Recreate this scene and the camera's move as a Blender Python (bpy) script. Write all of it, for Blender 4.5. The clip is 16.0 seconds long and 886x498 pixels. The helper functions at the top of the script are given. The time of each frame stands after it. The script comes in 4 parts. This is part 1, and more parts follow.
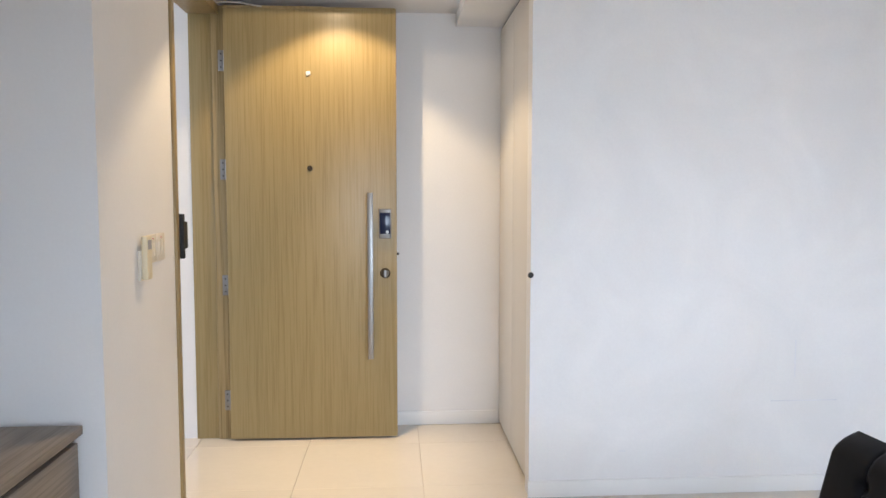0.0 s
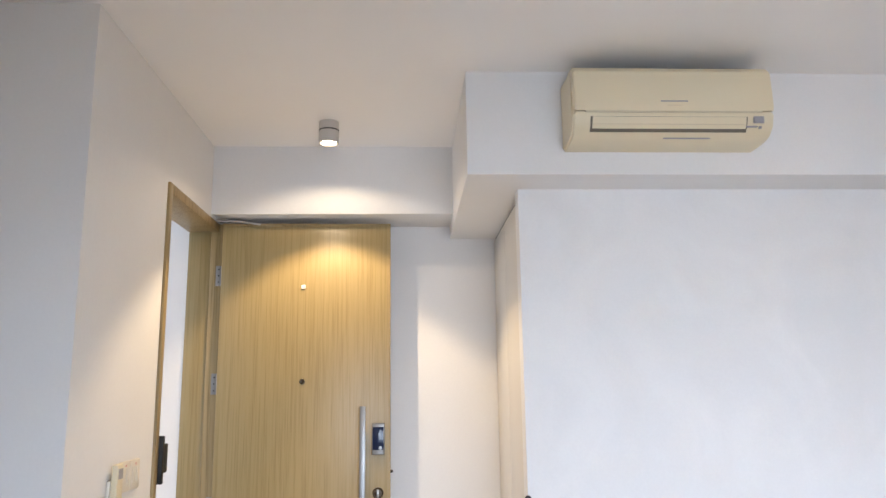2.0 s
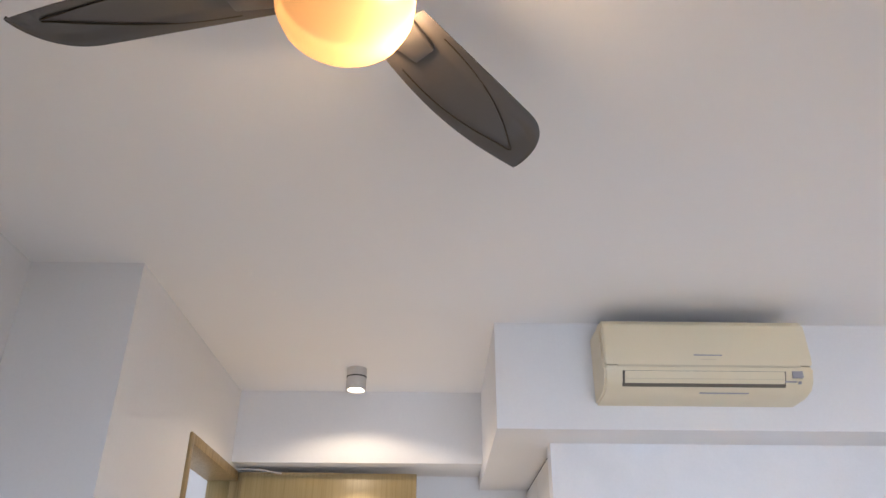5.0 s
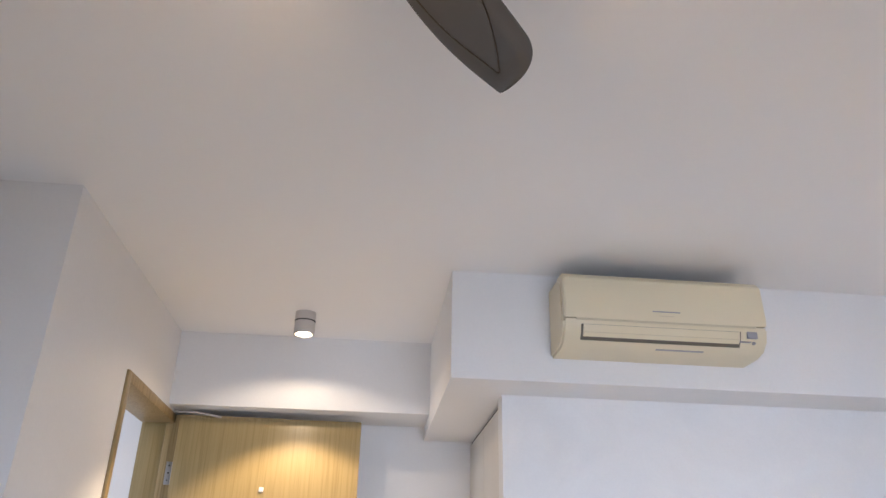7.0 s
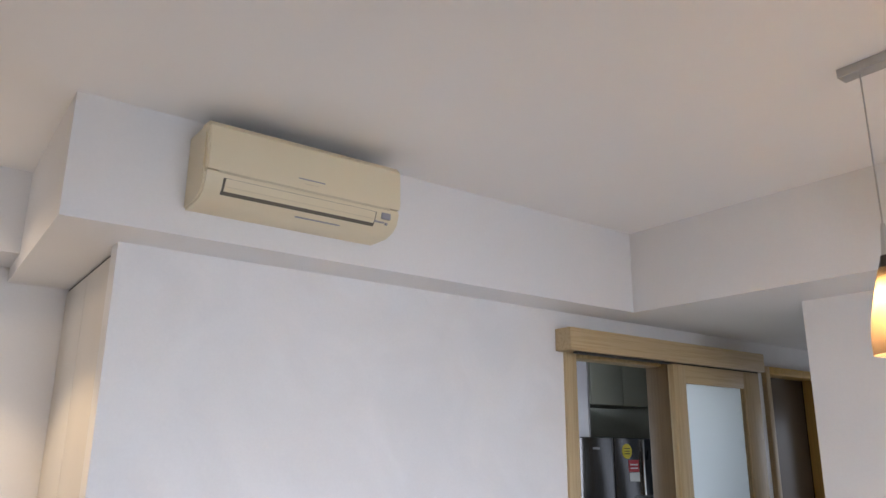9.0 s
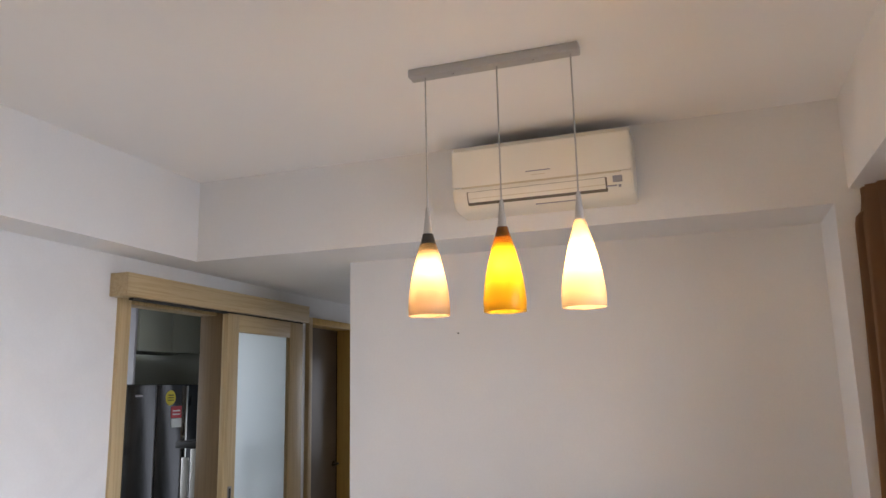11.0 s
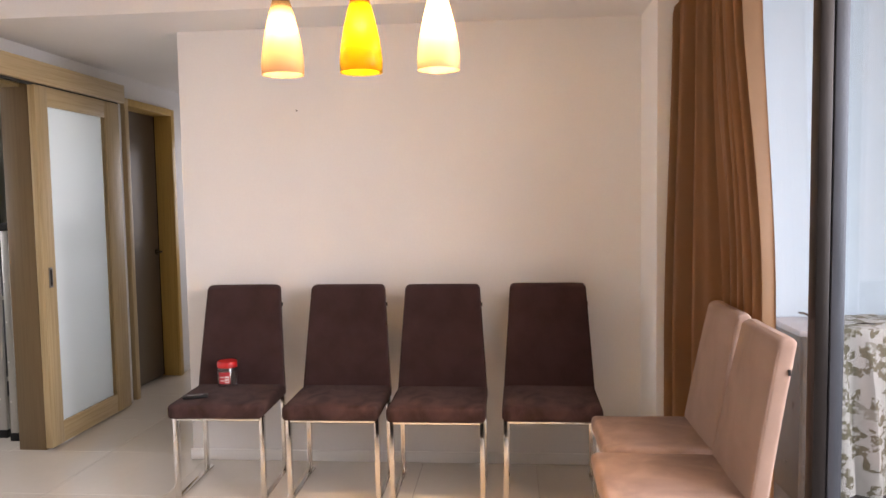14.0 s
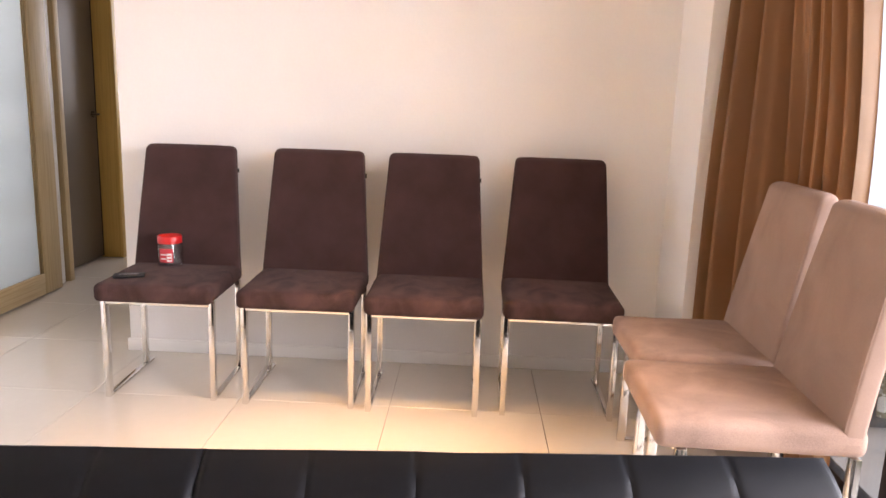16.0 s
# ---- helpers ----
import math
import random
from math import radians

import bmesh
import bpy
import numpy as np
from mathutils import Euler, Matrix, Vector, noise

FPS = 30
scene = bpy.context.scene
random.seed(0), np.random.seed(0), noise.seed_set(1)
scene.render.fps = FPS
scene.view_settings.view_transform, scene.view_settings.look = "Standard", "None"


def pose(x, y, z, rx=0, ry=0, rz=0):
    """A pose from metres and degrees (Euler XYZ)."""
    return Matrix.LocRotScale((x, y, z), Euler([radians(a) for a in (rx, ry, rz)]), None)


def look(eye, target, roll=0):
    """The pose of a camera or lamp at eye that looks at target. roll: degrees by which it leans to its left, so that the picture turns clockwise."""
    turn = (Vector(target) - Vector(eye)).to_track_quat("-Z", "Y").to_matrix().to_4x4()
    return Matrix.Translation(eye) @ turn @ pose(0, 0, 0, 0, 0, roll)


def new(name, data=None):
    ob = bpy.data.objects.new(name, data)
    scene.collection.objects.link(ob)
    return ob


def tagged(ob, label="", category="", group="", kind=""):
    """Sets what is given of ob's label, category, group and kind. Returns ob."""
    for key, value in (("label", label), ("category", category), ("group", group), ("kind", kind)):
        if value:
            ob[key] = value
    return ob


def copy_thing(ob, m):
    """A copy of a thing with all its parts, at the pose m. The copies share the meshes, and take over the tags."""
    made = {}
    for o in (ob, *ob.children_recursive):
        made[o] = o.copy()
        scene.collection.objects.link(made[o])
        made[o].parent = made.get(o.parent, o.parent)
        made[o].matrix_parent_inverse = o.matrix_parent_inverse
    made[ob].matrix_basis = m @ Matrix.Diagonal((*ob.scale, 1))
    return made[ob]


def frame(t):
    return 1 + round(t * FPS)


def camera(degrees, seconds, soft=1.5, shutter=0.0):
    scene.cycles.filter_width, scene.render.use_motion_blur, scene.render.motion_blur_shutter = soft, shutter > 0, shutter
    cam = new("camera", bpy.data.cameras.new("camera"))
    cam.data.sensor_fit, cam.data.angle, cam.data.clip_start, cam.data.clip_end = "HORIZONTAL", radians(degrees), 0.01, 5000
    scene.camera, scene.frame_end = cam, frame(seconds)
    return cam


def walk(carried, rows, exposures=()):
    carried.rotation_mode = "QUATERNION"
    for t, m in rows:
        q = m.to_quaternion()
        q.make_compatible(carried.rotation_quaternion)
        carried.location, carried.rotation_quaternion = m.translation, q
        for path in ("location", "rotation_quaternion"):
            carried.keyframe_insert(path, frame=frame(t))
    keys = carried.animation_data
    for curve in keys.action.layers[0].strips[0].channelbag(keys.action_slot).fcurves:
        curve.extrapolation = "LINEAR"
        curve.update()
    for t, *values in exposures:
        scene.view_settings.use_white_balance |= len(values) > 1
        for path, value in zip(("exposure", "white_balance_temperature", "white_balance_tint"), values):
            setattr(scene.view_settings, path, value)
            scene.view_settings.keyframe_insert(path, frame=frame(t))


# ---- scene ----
cam = camera(61.85, 16.0)
PATH = [
    (0.0, pose(0.020, -0.025, 1.352, 85.84, -0.03, -3.69)),
    (0.5, pose(0.079, 0.022, 1.362, 89.41, 0.50, -3.51)),
    (1.0, pose(0.118, 0.013, 1.399, 92.91, 0.60, -3.36)),
    (1.5, pose(0.130, 0.029, 1.422, 97.07, 0.87, -3.07)),
    (2.0, pose(0.126, 0.022, 1.446, 100.76, 0.73, -2.59)),
    (2.5, pose(0.117, 0.018, 1.481, 104.55, 0.34, -1.64)),
    (3.0, pose(0.112, 0.013, 1.498, 107.85, 0.07, -0.97)),
    (3.5, pose(0.109, 0.010, 1.517, 111.11, 0.28, -0.66)),
    (4.0, pose(0.126, 0.021, 1.537, 114.59, 0.11, -0.39)),
    (4.2, pose(0.128, 0.023, 1.540, 115.76, -0.17, -0.36)),
    (6.3, pose(0.113, 0.069, 1.580, 118.91, -0.57, -1.19)),
    (6.5, pose(0.093, 0.085, 1.574, 117.92, -0.73, -2.28)),
    (7.0, pose(0.065, 0.154, 1.550, 115.07, -1.11, -5.93)),
    (7.5, pose(0.017, 0.252, 1.539, 111.70, -1.04, -10.98)),
    (8.0, pose(-0.002, 0.302, 1.538, 108.52, -0.62, -18.21)),
    (8.5, pose(0.011, 0.297, 1.540, 106.42, -0.49, -27.36)),
    (9.0, pose(0.030, 0.299, 1.570, 105.22, -0.55, -36.09)),
    (9.5, pose(0.031, 0.291, 1.586, 104.55, -0.25, -45.14)),
    (10.0, pose(0.008, 0.280, 1.612, 103.52, 0.23, -54.45)),
    (10.2, pose(-0.010, 0.277, 1.604, 103.00, 0.60, -57.70)),
    (12.3, pose(-0.176, 0.465, 1.580, 96.43, 1.22, -84.28)),
    (12.5, pose(-0.180, 0.468, 1.565, 95.49, 1.42, -84.84)),
    (13.0, pose(-0.195, 0.458, 1.511, 92.60, 1.26, -85.41)),
    (13.5, pose(-0.219, 0.456, 1.474, 89.74, 0.95, -85.29)),
    (14.0, pose(-0.205, 0.472, 1.413, 86.05, 0.93, -85.12)),
    (14.5, pose(-0.150, 0.493, 1.356, 82.75, 0.69, -85.38)),
    (15.0, pose(-0.049, 0.533, 1.308, 80.95, -0.47, -86.24)),
    (15.5, pose(0.156, 0.597, 1.238, 78.98, -1.78, -87.41)),
    (16.0, pose(0.396, 0.647, 1.202, 78.58, -2.00, -87.69)),
]
EXPOSURES = [(0.0, 0.70, 6250, 15), (3.0, 0.92, 6100, 17), (4.2, 0.92, 6050, 18), (6.3, 0.74, 5900, 19), (7.6, 0.82, 6100, 19), (8.6, 0.62, 6250, 19), (10.2, 0.52, 6450, 19), (12.5, 0.84, 6850, 21), (14.0, 1.16, 7400, 27), (15.0, 1.56, 7400, 31), (16.0, 1.72, 7350, 28)]
walk(cam, PATH, EXPOSURES)

# ---- light ----
world = bpy.data.worlds.new("world")
scene.world = world
world.use_nodes = True
wn = world.node_tree
sky = wn.nodes.new("ShaderNodeTexSky")
sky.sky_type = "NISHITA"
sky.sun_disc = False
sky.sun_elevation, sky.sun_rotation = radians(45), radians(228)
sky.air_density, sky.dust_density = 1.0, 3.0
wn.links.new(sky.outputs[0], wn.nodes["Background"].inputs[0])
wn.nodes["Background"].inputs[1].default_value = 0.075


def lamp(name, kind, m, power, col, **kw):
    d = bpy.data.lights.new(name, kind)
    d.energy, d.color = power, col
    ob = new(name, d)
    ob.matrix_world = m
    return ob


sun = lamp("sun", "SUN", look((-9, -8, 12), (0.0, 0, 0)), 0.35, (1.0, 0.97, 0.92))
sun.data.angle = radians(30)
day = lamp("window_daylight", "AREA", look((0.7, -0.46, 0.95), (0.4, 3, -0.6)), 11.2, (0.74, 0.87, 1.0))
day.data.shape, day.data.size, day.data.size_y = "RECTANGLE", 1.7, 1.6
day.data.spread = radians(128)
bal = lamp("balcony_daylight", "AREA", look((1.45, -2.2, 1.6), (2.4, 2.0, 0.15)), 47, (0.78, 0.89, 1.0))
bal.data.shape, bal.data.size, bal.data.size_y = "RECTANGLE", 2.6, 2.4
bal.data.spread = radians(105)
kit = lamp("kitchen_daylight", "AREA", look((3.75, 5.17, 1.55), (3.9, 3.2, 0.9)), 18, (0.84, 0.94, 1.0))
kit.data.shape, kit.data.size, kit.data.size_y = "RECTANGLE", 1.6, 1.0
# Added fill lamp that brightens the frosted pane from an unseen side opening.
kit2 = lamp("kitchen_side_fill", "AREA", look((4.79, 3.75, 1.1), (3.9, 3.35, 0.8)), 1.35, (0.78, 0.91, 1.0))
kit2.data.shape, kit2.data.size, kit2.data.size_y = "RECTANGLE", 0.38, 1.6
lob_day = lamp("lobby_daylight", "AREA", look((-2.8, 3.4, 1.6), (-1.0, 3.6, 1.1)), 10, (0.78, 0.90, 1.0))
lob_day.data.shape, lob_day.data.size, lob_day.data.size_y = "RECTANGLE", 1.2, 1.8
# Fill lamp added to lift the corridor; its source is made up.
cor = lamp("corridor_fill", "AREA", look((6.60, 2.69, 1.5), (4.6, 2.95, 0.2)), 3.2, (0.86, 0.94, 1.0))
cor.data.shape, cor.data.size, cor.data.size_y = "RECTANGLE", 0.7, 1.2


# ---- materials ----
def mat(name, col, rough=0.6, metal=0.0, var=0.06, scale=6.0, bump=0.05, fine=120.0, coat=0.0, stretch=(1, 1, 1), span=(0.35, 1.0), twist=0.0, **extra):
    """Base colour with variation at two scales, roughness variation and a fine relief."""
    m = bpy.data.materials.new(name)
    m.use_nodes = True
    t, n, l = m.node_tree, m.node_tree.nodes, m.node_tree.links
    p = n["Principled BSDF"]
    tc = n.new("ShaderNodeTexCoord")
    mp = n.new("ShaderNodeMapping")
    mp.inputs["Scale"].default_value = stretch
    l.new(tc.outputs["Object"], mp.inputs[0])
    a, b = n.new("ShaderNodeTexNoise"), n.new("ShaderNodeTexNoise")
    a.inputs["Scale"].default_value, b.inputs["Scale"].default_value = scale, fine
    a.inputs["Detail"].default_value = 5
    a.inputs["Distortion"].default_value = twist
    b.inputs["Detail"].default_value = 3
    l.new(mp.outputs[0], a.inputs["Vector"])
    l.new(mp.outputs[0], b.inputs["Vector"])
    mix = n.new("ShaderNodeMath")
    mix.operation = "MULTIPLY_ADD"
    mix.inputs[1].default_value = 0.35
    l.new(b.outputs[0], mix.inputs[0])
    l.new(a.outputs[0], mix.inputs[2])
    r = n.new("ShaderNodeValToRGB")
    r.color_ramp.elements[0].position, r.color_ramp.elements[1].position = span
    r.color_ramp.elements[0].color = (*[c * (1 - var) for c in col], 1)
    r.color_ramp.elements[1].color = (*[min(1, c * (1 + var)) for c in col], 1)
    l.new(mix.outputs[0], r.inputs[0])
    l.new(r.outputs[0], p.inputs["Base Color"])
    rr = n.new("ShaderNodeMapRange")
    rr.inputs[3].default_value, rr.inputs[4].default_value = max(0.02, rough - 0.08), min(1, rough + 0.08)
    l.new(a.outputs[0], rr.inputs[0])
    l.new(rr.outputs[0], p.inputs["Roughness"])
    p.inputs["Metallic"].default_value = metal
    p.inputs["Coat Weight"].default_value = coat
    if bump:
        bp = n.new("ShaderNodeBump")
        bp.inputs["Strength"].default_value = bump
        bp.inputs["Distance"].default_value = 0.004
        l.new(mix.outputs[0], bp.inputs["Height"])
        l.new(bp.outputs[0], p.inputs["Normal"])
    for k, v in extra.items():
        p.inputs[k.replace("_", " ")].default_value = v
    return m


def wood(name, dark, light, rough=0.4, along="z", k=1.0):
    """Straight fine grain along one axis, with wide and narrow bands."""
    m = bpy.data.materials.new(name)
    m.use_nodes = True
    n, l = m.node_tree.nodes, m.node_tree.links
    p = n["Principled BSDF"]
    tc, mp = n.new("ShaderNodeTexCoord"), n.new("ShaderNodeMapping")
    s = {"z": (1, 1, 0.02), "x": (0.02, 1, 1), "y": (1, 0.02, 1)}[along]
    mp.inputs["Scale"].default_value = [q * k for q in s]
    l.new(tc.outputs["Object"], mp.inputs[0])
    outs = []
    for sc, det in ((80, 3), (210, 3), (520, 2)):
        q = n.new("ShaderNodeTexNoise")
        q.inputs["Scale"].default_value, q.inputs["Detail"].default_value = sc, det
        l.new(mp.outputs[0], q.inputs["Vector"])
        outs.append(q)
    m1, m2 = n.new("ShaderNodeMath"), n.new("ShaderNodeMath")
    m1.operation = m2.operation = "MULTIPLY_ADD"
    m1.inputs[1].default_value, m2.inputs[1].default_value = 0.75, 0.35
    l.new(outs[1].outputs[0], m1.inputs[0])
    l.new(outs[0].outputs[0], m1.inputs[2])
    l.new(outs[2].outputs[0], m2.inputs[0])
    l.new(m1.outputs[0], m2.inputs[2])
    r = n.new("ShaderNodeValToRGB")
    r.color_ramp.elements[0].position, r.color_ramp.elements[1].position = 0.72, 1.3
    r.color_ramp.elements[1].position = 1.0
    sub = n.new("ShaderNodeMath")
    sub.operation = "MULTIPLY"
    sub.inputs[1].default_value = 0.88
    l.new(m2.outputs[0], sub.inputs[0])
    l.new(sub.outputs[0], r.inputs[0])
    r.color_ramp.elements[0].color, r.color_ramp.elements[1].color = (*dark, 1), (*light, 1)
    l.new(r.outputs[0], p.inputs["Base Color"])
    p.inputs["Roughness"].default_value = rough
    bp = n.new("ShaderNodeBump")
    bp.inputs["Strength"].default_value, bp.inputs["Distance"].default_value = 0.12, 0.002
    l.new(m2.outputs[0], bp.inputs["Height"])
    l.new(bp.outputs[0], p.inputs["Normal"])
    return m


def glow_glass(name, col, glow, rough=0.2, clear=0.0, neck=None):
    """Opal glass: a share of the light inside passes and spreads in it; clear: the share that goes straight through; neck: tint near the top of a shade."""
    m = bpy.data.materials.new(name)
    m.use_nodes = True
    n, l = m.node_tree.nodes, m.node_tree.links
    p = n["Principled BSDF"]
    p.inputs["Base Color"].default_value = (*[c * 0.5 for c in col], 1)
    p.inputs["Roughness"].default_value = rough
    tr, tp = n.new("ShaderNodeBsdfTranslucent"), n.new("ShaderNodeBsdfTransparent")
    tr.inputs[0].default_value = (*[c * glow for c in col], 1)
    if neck:
        tc, sp, mr = n.new("ShaderNodeTexCoord"), n.new("ShaderNodeSeparateXYZ"), n.new("ShaderNodeMapRange")
        l.new(tc.outputs["Object"], sp.inputs[0])
        l.new(sp.outputs[2], mr.inputs[0])
        mr.interpolation_type = "SMOOTHSTEP"
        mr.inputs[1].default_value, mr.inputs[2].default_value = -0.735, -0.668
        for sock, k in ((p.inputs["Base Color"], 0.5), (tr.inputs[0], glow)):
            mc = n.new("ShaderNodeMix")
            mc.data_type = "RGBA"
            l.new(mr.outputs[0], mc.inputs[0])
            mc.inputs[6].default_value = (*[c * k for c in col], 1)
            mc.inputs[7].default_value = (*[c * k for c in neck], 1)
            l.new(mc.outputs[2], sock)
    mx, m2 = n.new("ShaderNodeMixShader"), n.new("ShaderNodeMixShader")
    mx.inputs[0].default_value, m2.inputs[0].default_value = 0.6, clear
    l.new(p.outputs[0], mx.inputs[1])
    l.new(tr.outputs[0], mx.inputs[2])
    l.new(mx.outputs[0], m2.inputs[1])
    l.new(tp.outputs[0], m2.inputs[2])
    l.new(m2.outputs[0], n["Material Output"].inputs[0])
    return m


def clear_glass(name, tint=(0.95, 0.98, 0.98), milk=0.0):
    """See-through glass with a gloss that grows towards grazing angles."""
    m = bpy.data.materials.new(name)
    m.use_nodes = True
    n, l = m.node_tree.nodes, m.node_tree.links
    g, t, mx, f = n.new("ShaderNodeBsdfGlossy"), n.new("ShaderNodeBsdfTransparent"), n.new("ShaderNodeMixShader"), n.new("ShaderNodeLayerWeight")
    pw, ad = n.new("ShaderNodeMath"), n.new("ShaderNodeMath")
    pw.operation, ad.operation = "POWER", "MULTIPLY_ADD"
    pw.inputs[1].default_value, ad.inputs[1].default_value, ad.inputs[2].default_value = 4.0, 0.6, 0.03 + milk
    g.inputs["Roughness"].default_value = 0.02 + milk * 2
    t.inputs[0].default_value = (*tint, 1)
    l.new(f.outputs["Facing"], pw.inputs[0])
    l.new(pw.outputs[0], ad.inputs[0])
    l.new(ad.outputs[0], mx.inputs[0])
    l.new(t.outputs[0], mx.inputs[1])
    l.new(g.outputs[0], mx.inputs[2])
    l.new(mx.outputs[0], n["Material Output"].inputs[0])
    return m


def emitter(name, col, strength):
    m = bpy.data.materials.new(name)
    m.use_nodes = True
    p = m.node_tree.nodes["Principled BSDF"]
    p.inputs["Base Color"].default_value = (0.8, 0.8, 0.8, 1)
    p.inputs["Emission Color"].default_value = (*col, 1)
    p.inputs["Emission Strength"].default_value = strength
    return m


M_WALL = mat("wall_paint", (0.79, 0.78, 0.77), 0.65, var=0.03, scale=1.3, bump=0.06, fine=90, span=(0.48, 0.88))
M_CEIL = mat("ceiling_paint", (0.89, 0.875, 0.86), 0.8, var=0.015, scale=0.8, bump=0.04, fine=70)
M_SKIRT = mat("skirting_paint", (0.80, 0.79, 0.77), 0.4, var=0.02, bump=0.02)
M_OAK = wood("light_oak", (0.262, 0.190, 0.078), (0.325, 0.243, 0.112), 0.36)
M_JAMB = wood("dark_oak", (0.22, 0.15, 0.06), (0.34, 0.245, 0.115), 0.4)
M_SLIDE = wood("pale_oak", (0.42, 0.305, 0.155), (0.52, 0.395, 0.225), 0.42)
M_SLIDE_X = wood("pale_oak_lying", (0.42, 0.305, 0.155), (0.52, 0.395, 0.225), 0.42, "x")
M_CONSOLE = wood("grey_oak", (0.17, 0.135, 0.105), (0.25, 0.205, 0.165), 0.5, "y", 0.7)
M_CLOSET = mat("closet_laminate", (0.68, 0.645, 0.59), 0.5, var=0.04, scale=5, stretch=(1, 1, 0.05), bump=0.02)
M_GROUT = mat("grout", (0.47, 0.41, 0.33), 0.9)
M_TILE = mat("polished_tile", (0.63, 0.58, 0.51), 0.06, var=0.05, scale=2.2, bump=0.008, fine=30, coat=0.3)
M_STEEL = mat("brushed_steel", (0.30, 0.295, 0.29), 0.38, 1.0, var=0.08, scale=20, stretch=(1, 1, 0.05), bump=0.02)
M_NICKEL = mat("satin_nickel", (0.48, 0.47, 0.455), 0.4, 0.55, var=0.05, scale=20, bump=0.01)
M_WALL_N = mat("scuffed_wall_paint", (0.785, 0.775, 0.765), 0.62, var=0.035, scale=2.2, bump=0.06, fine=90, span=(0.5, 0.9), twist=1.5)
M_SCUFF = mat("scuffed_paint", (0.71, 0.71, 0.73), 0.6, var=0.12, scale=9)
M_CHROME = mat("chrome", (0.72, 0.70, 0.67), 0.10, 1.0, var=0.03, bump=0.0)
M_BLACK = mat("black_plastic", (0.006, 0.006, 0.007), 0.55, bump=0.02)
M_NAVY = mat("lock_screen", (0.012, 0.018, 0.05), 0.08, bump=0)
M_IVORY = mat("ivory_plastic", (0.74, 0.65, 0.46), 0.38, var=0.03, scale=3, bump=0.01)
M_IVORY_D = mat("ivory_plastic_shade", (0.62, 0.54, 0.38), 0.42, var=0.03, bump=0.01)
M_WHITEAC = mat("white_plastic", (0.80, 0.76, 0.66), 0.35, var=0.02, scale=3, bump=0.01)
M_SLOT = mat("dark_slot", (0.03, 0.028, 0.025), 0.7)
M_GREYLAB = mat("grey_label", (0.32, 0.31, 0.33), 0.4, bump=0)
M_SWITCH = mat("switch_plastic", (0.74, 0.68, 0.58), 0.4, var=0.03, bump=0.01)
M_SPOT = mat("spotlight_body", (0.55, 0.52, 0.49), 0.4, bump=0.01)
M_SUEDE = mat("brown_suede", (0.049, 0.026, 0.025), 0.95, var=0.3, scale=9, bump=0.25, fine=500, Sheen_Weight=0.08, Sheen_Roughness=0.5, Specular_IOR_Level=0.08)
M_SUEDE_TOP = mat("brown_suede_brushed", (0.057, 0.031, 0.029), 0.95, var=0.42, scale=7, bump=0.25, fine=400, span=(0.5, 0.85), twist=1.0, stretch=(1, 1.3, 1), Sheen_Weight=0.03, Sheen_Roughness=0.5, Specular_IOR_Level=0.08)
M_BLUSH = mat("blush_suede", (0.318, 0.217, 0.175), 0.92, var=0.16, scale=4, bump=0.18, fine=400, span=(0.48, 0.88), twist=0.8, Sheen_Weight=0.08, Specular_IOR_Level=0.1)
M_BLUSH_TOP = mat("blush_suede_brushed", (0.305, 0.205, 0.165), 0.92, var=0.27, scale=5, bump=0.18, fine=400, span=(0.5, 0.85), twist=0.6, stretch=(1, 1.15, 1), Sheen_Weight=0.08, Specular_IOR_Level=0.1)
M_LEATHER = mat("black_leather", (0.0036, 0.004, 0.0055), 0.42, var=0.15, scale=12, bump=0.05, fine=350, Specular_IOR_Level=0.16)
M_CURTAIN = mat("taupe_satin", (0.325, 0.168, 0.072), 0.42, var=0.06, scale=14, bump=0.08, fine=500, Sheen_Weight=0.10)
M_ALU = mat("brown_aluminium", (0.026, 0.022, 0.021), 0.35, 0.6, var=0.1, bump=0.01)
M_ALU_G = mat("grey_aluminium", (0.07, 0.078, 0.095), 0.4, 0.4, var=0.1, bump=0.01)
M_TRACK = mat("white_aluminium", (0.7, 0.69, 0.68), 0.35, 0.1, bump=0.01)
def frosted(name, col):
    """Etched glass: daylight behind it spreads in the pane."""
    m = mat(name, col, 0.25, var=0.02, scale=1, bump=0.0)
    n, l = m.node_tree.nodes, m.node_tree.links
    tr, mx = n.new("ShaderNodeBsdfTranslucent"), n.new("ShaderNodeMixShader")
    tr.inputs[0].default_value = (0.95, 0.99, 1.0, 1)
    mx.inputs[0].default_value = 0.84
    l.new(n["Principled BSDF"].outputs[0], mx.inputs[1])
    l.new(tr.outputs[0], mx.inputs[2])
    l.new(mx.outputs[0], n["Material Output"].inputs[0])
    return m


M_FROST = frosted("frosted_white_glass", (0.78, 0.85, 0.86))
M_OUTLET = mat("shaded_outlet", (0.14, 0.12, 0.09), 0.6)
M_GLASS = clear_glass("window_glass")
M_JAR = clear_glass("jar_plastic", (0.97, 0.97, 0.97), 0.06)
M_RED = mat("red_plastic", (0.55, 0.015, 0.015), 0.35, bump=0)
M_REDLAB = mat("red_label", (0.5, 0.03, 0.04), 0.5, bump=0)
M_PAPER = mat("white_paper", (0.75, 0.74, 0.72), 0.7, bump=0)
M_YELLOW = mat("yellow_label", (0.75, 0.62, 0.05), 0.6, bump=0)
M_FRIDGE = mat("fridge_steel", (0.10, 0.095, 0.095), 0.25, 0.9, var=0.05, scale=3, bump=0.0)
M_FRIDGE_D = mat("fridge_dark", (0.02, 0.02, 0.022), 0.3, bump=0)
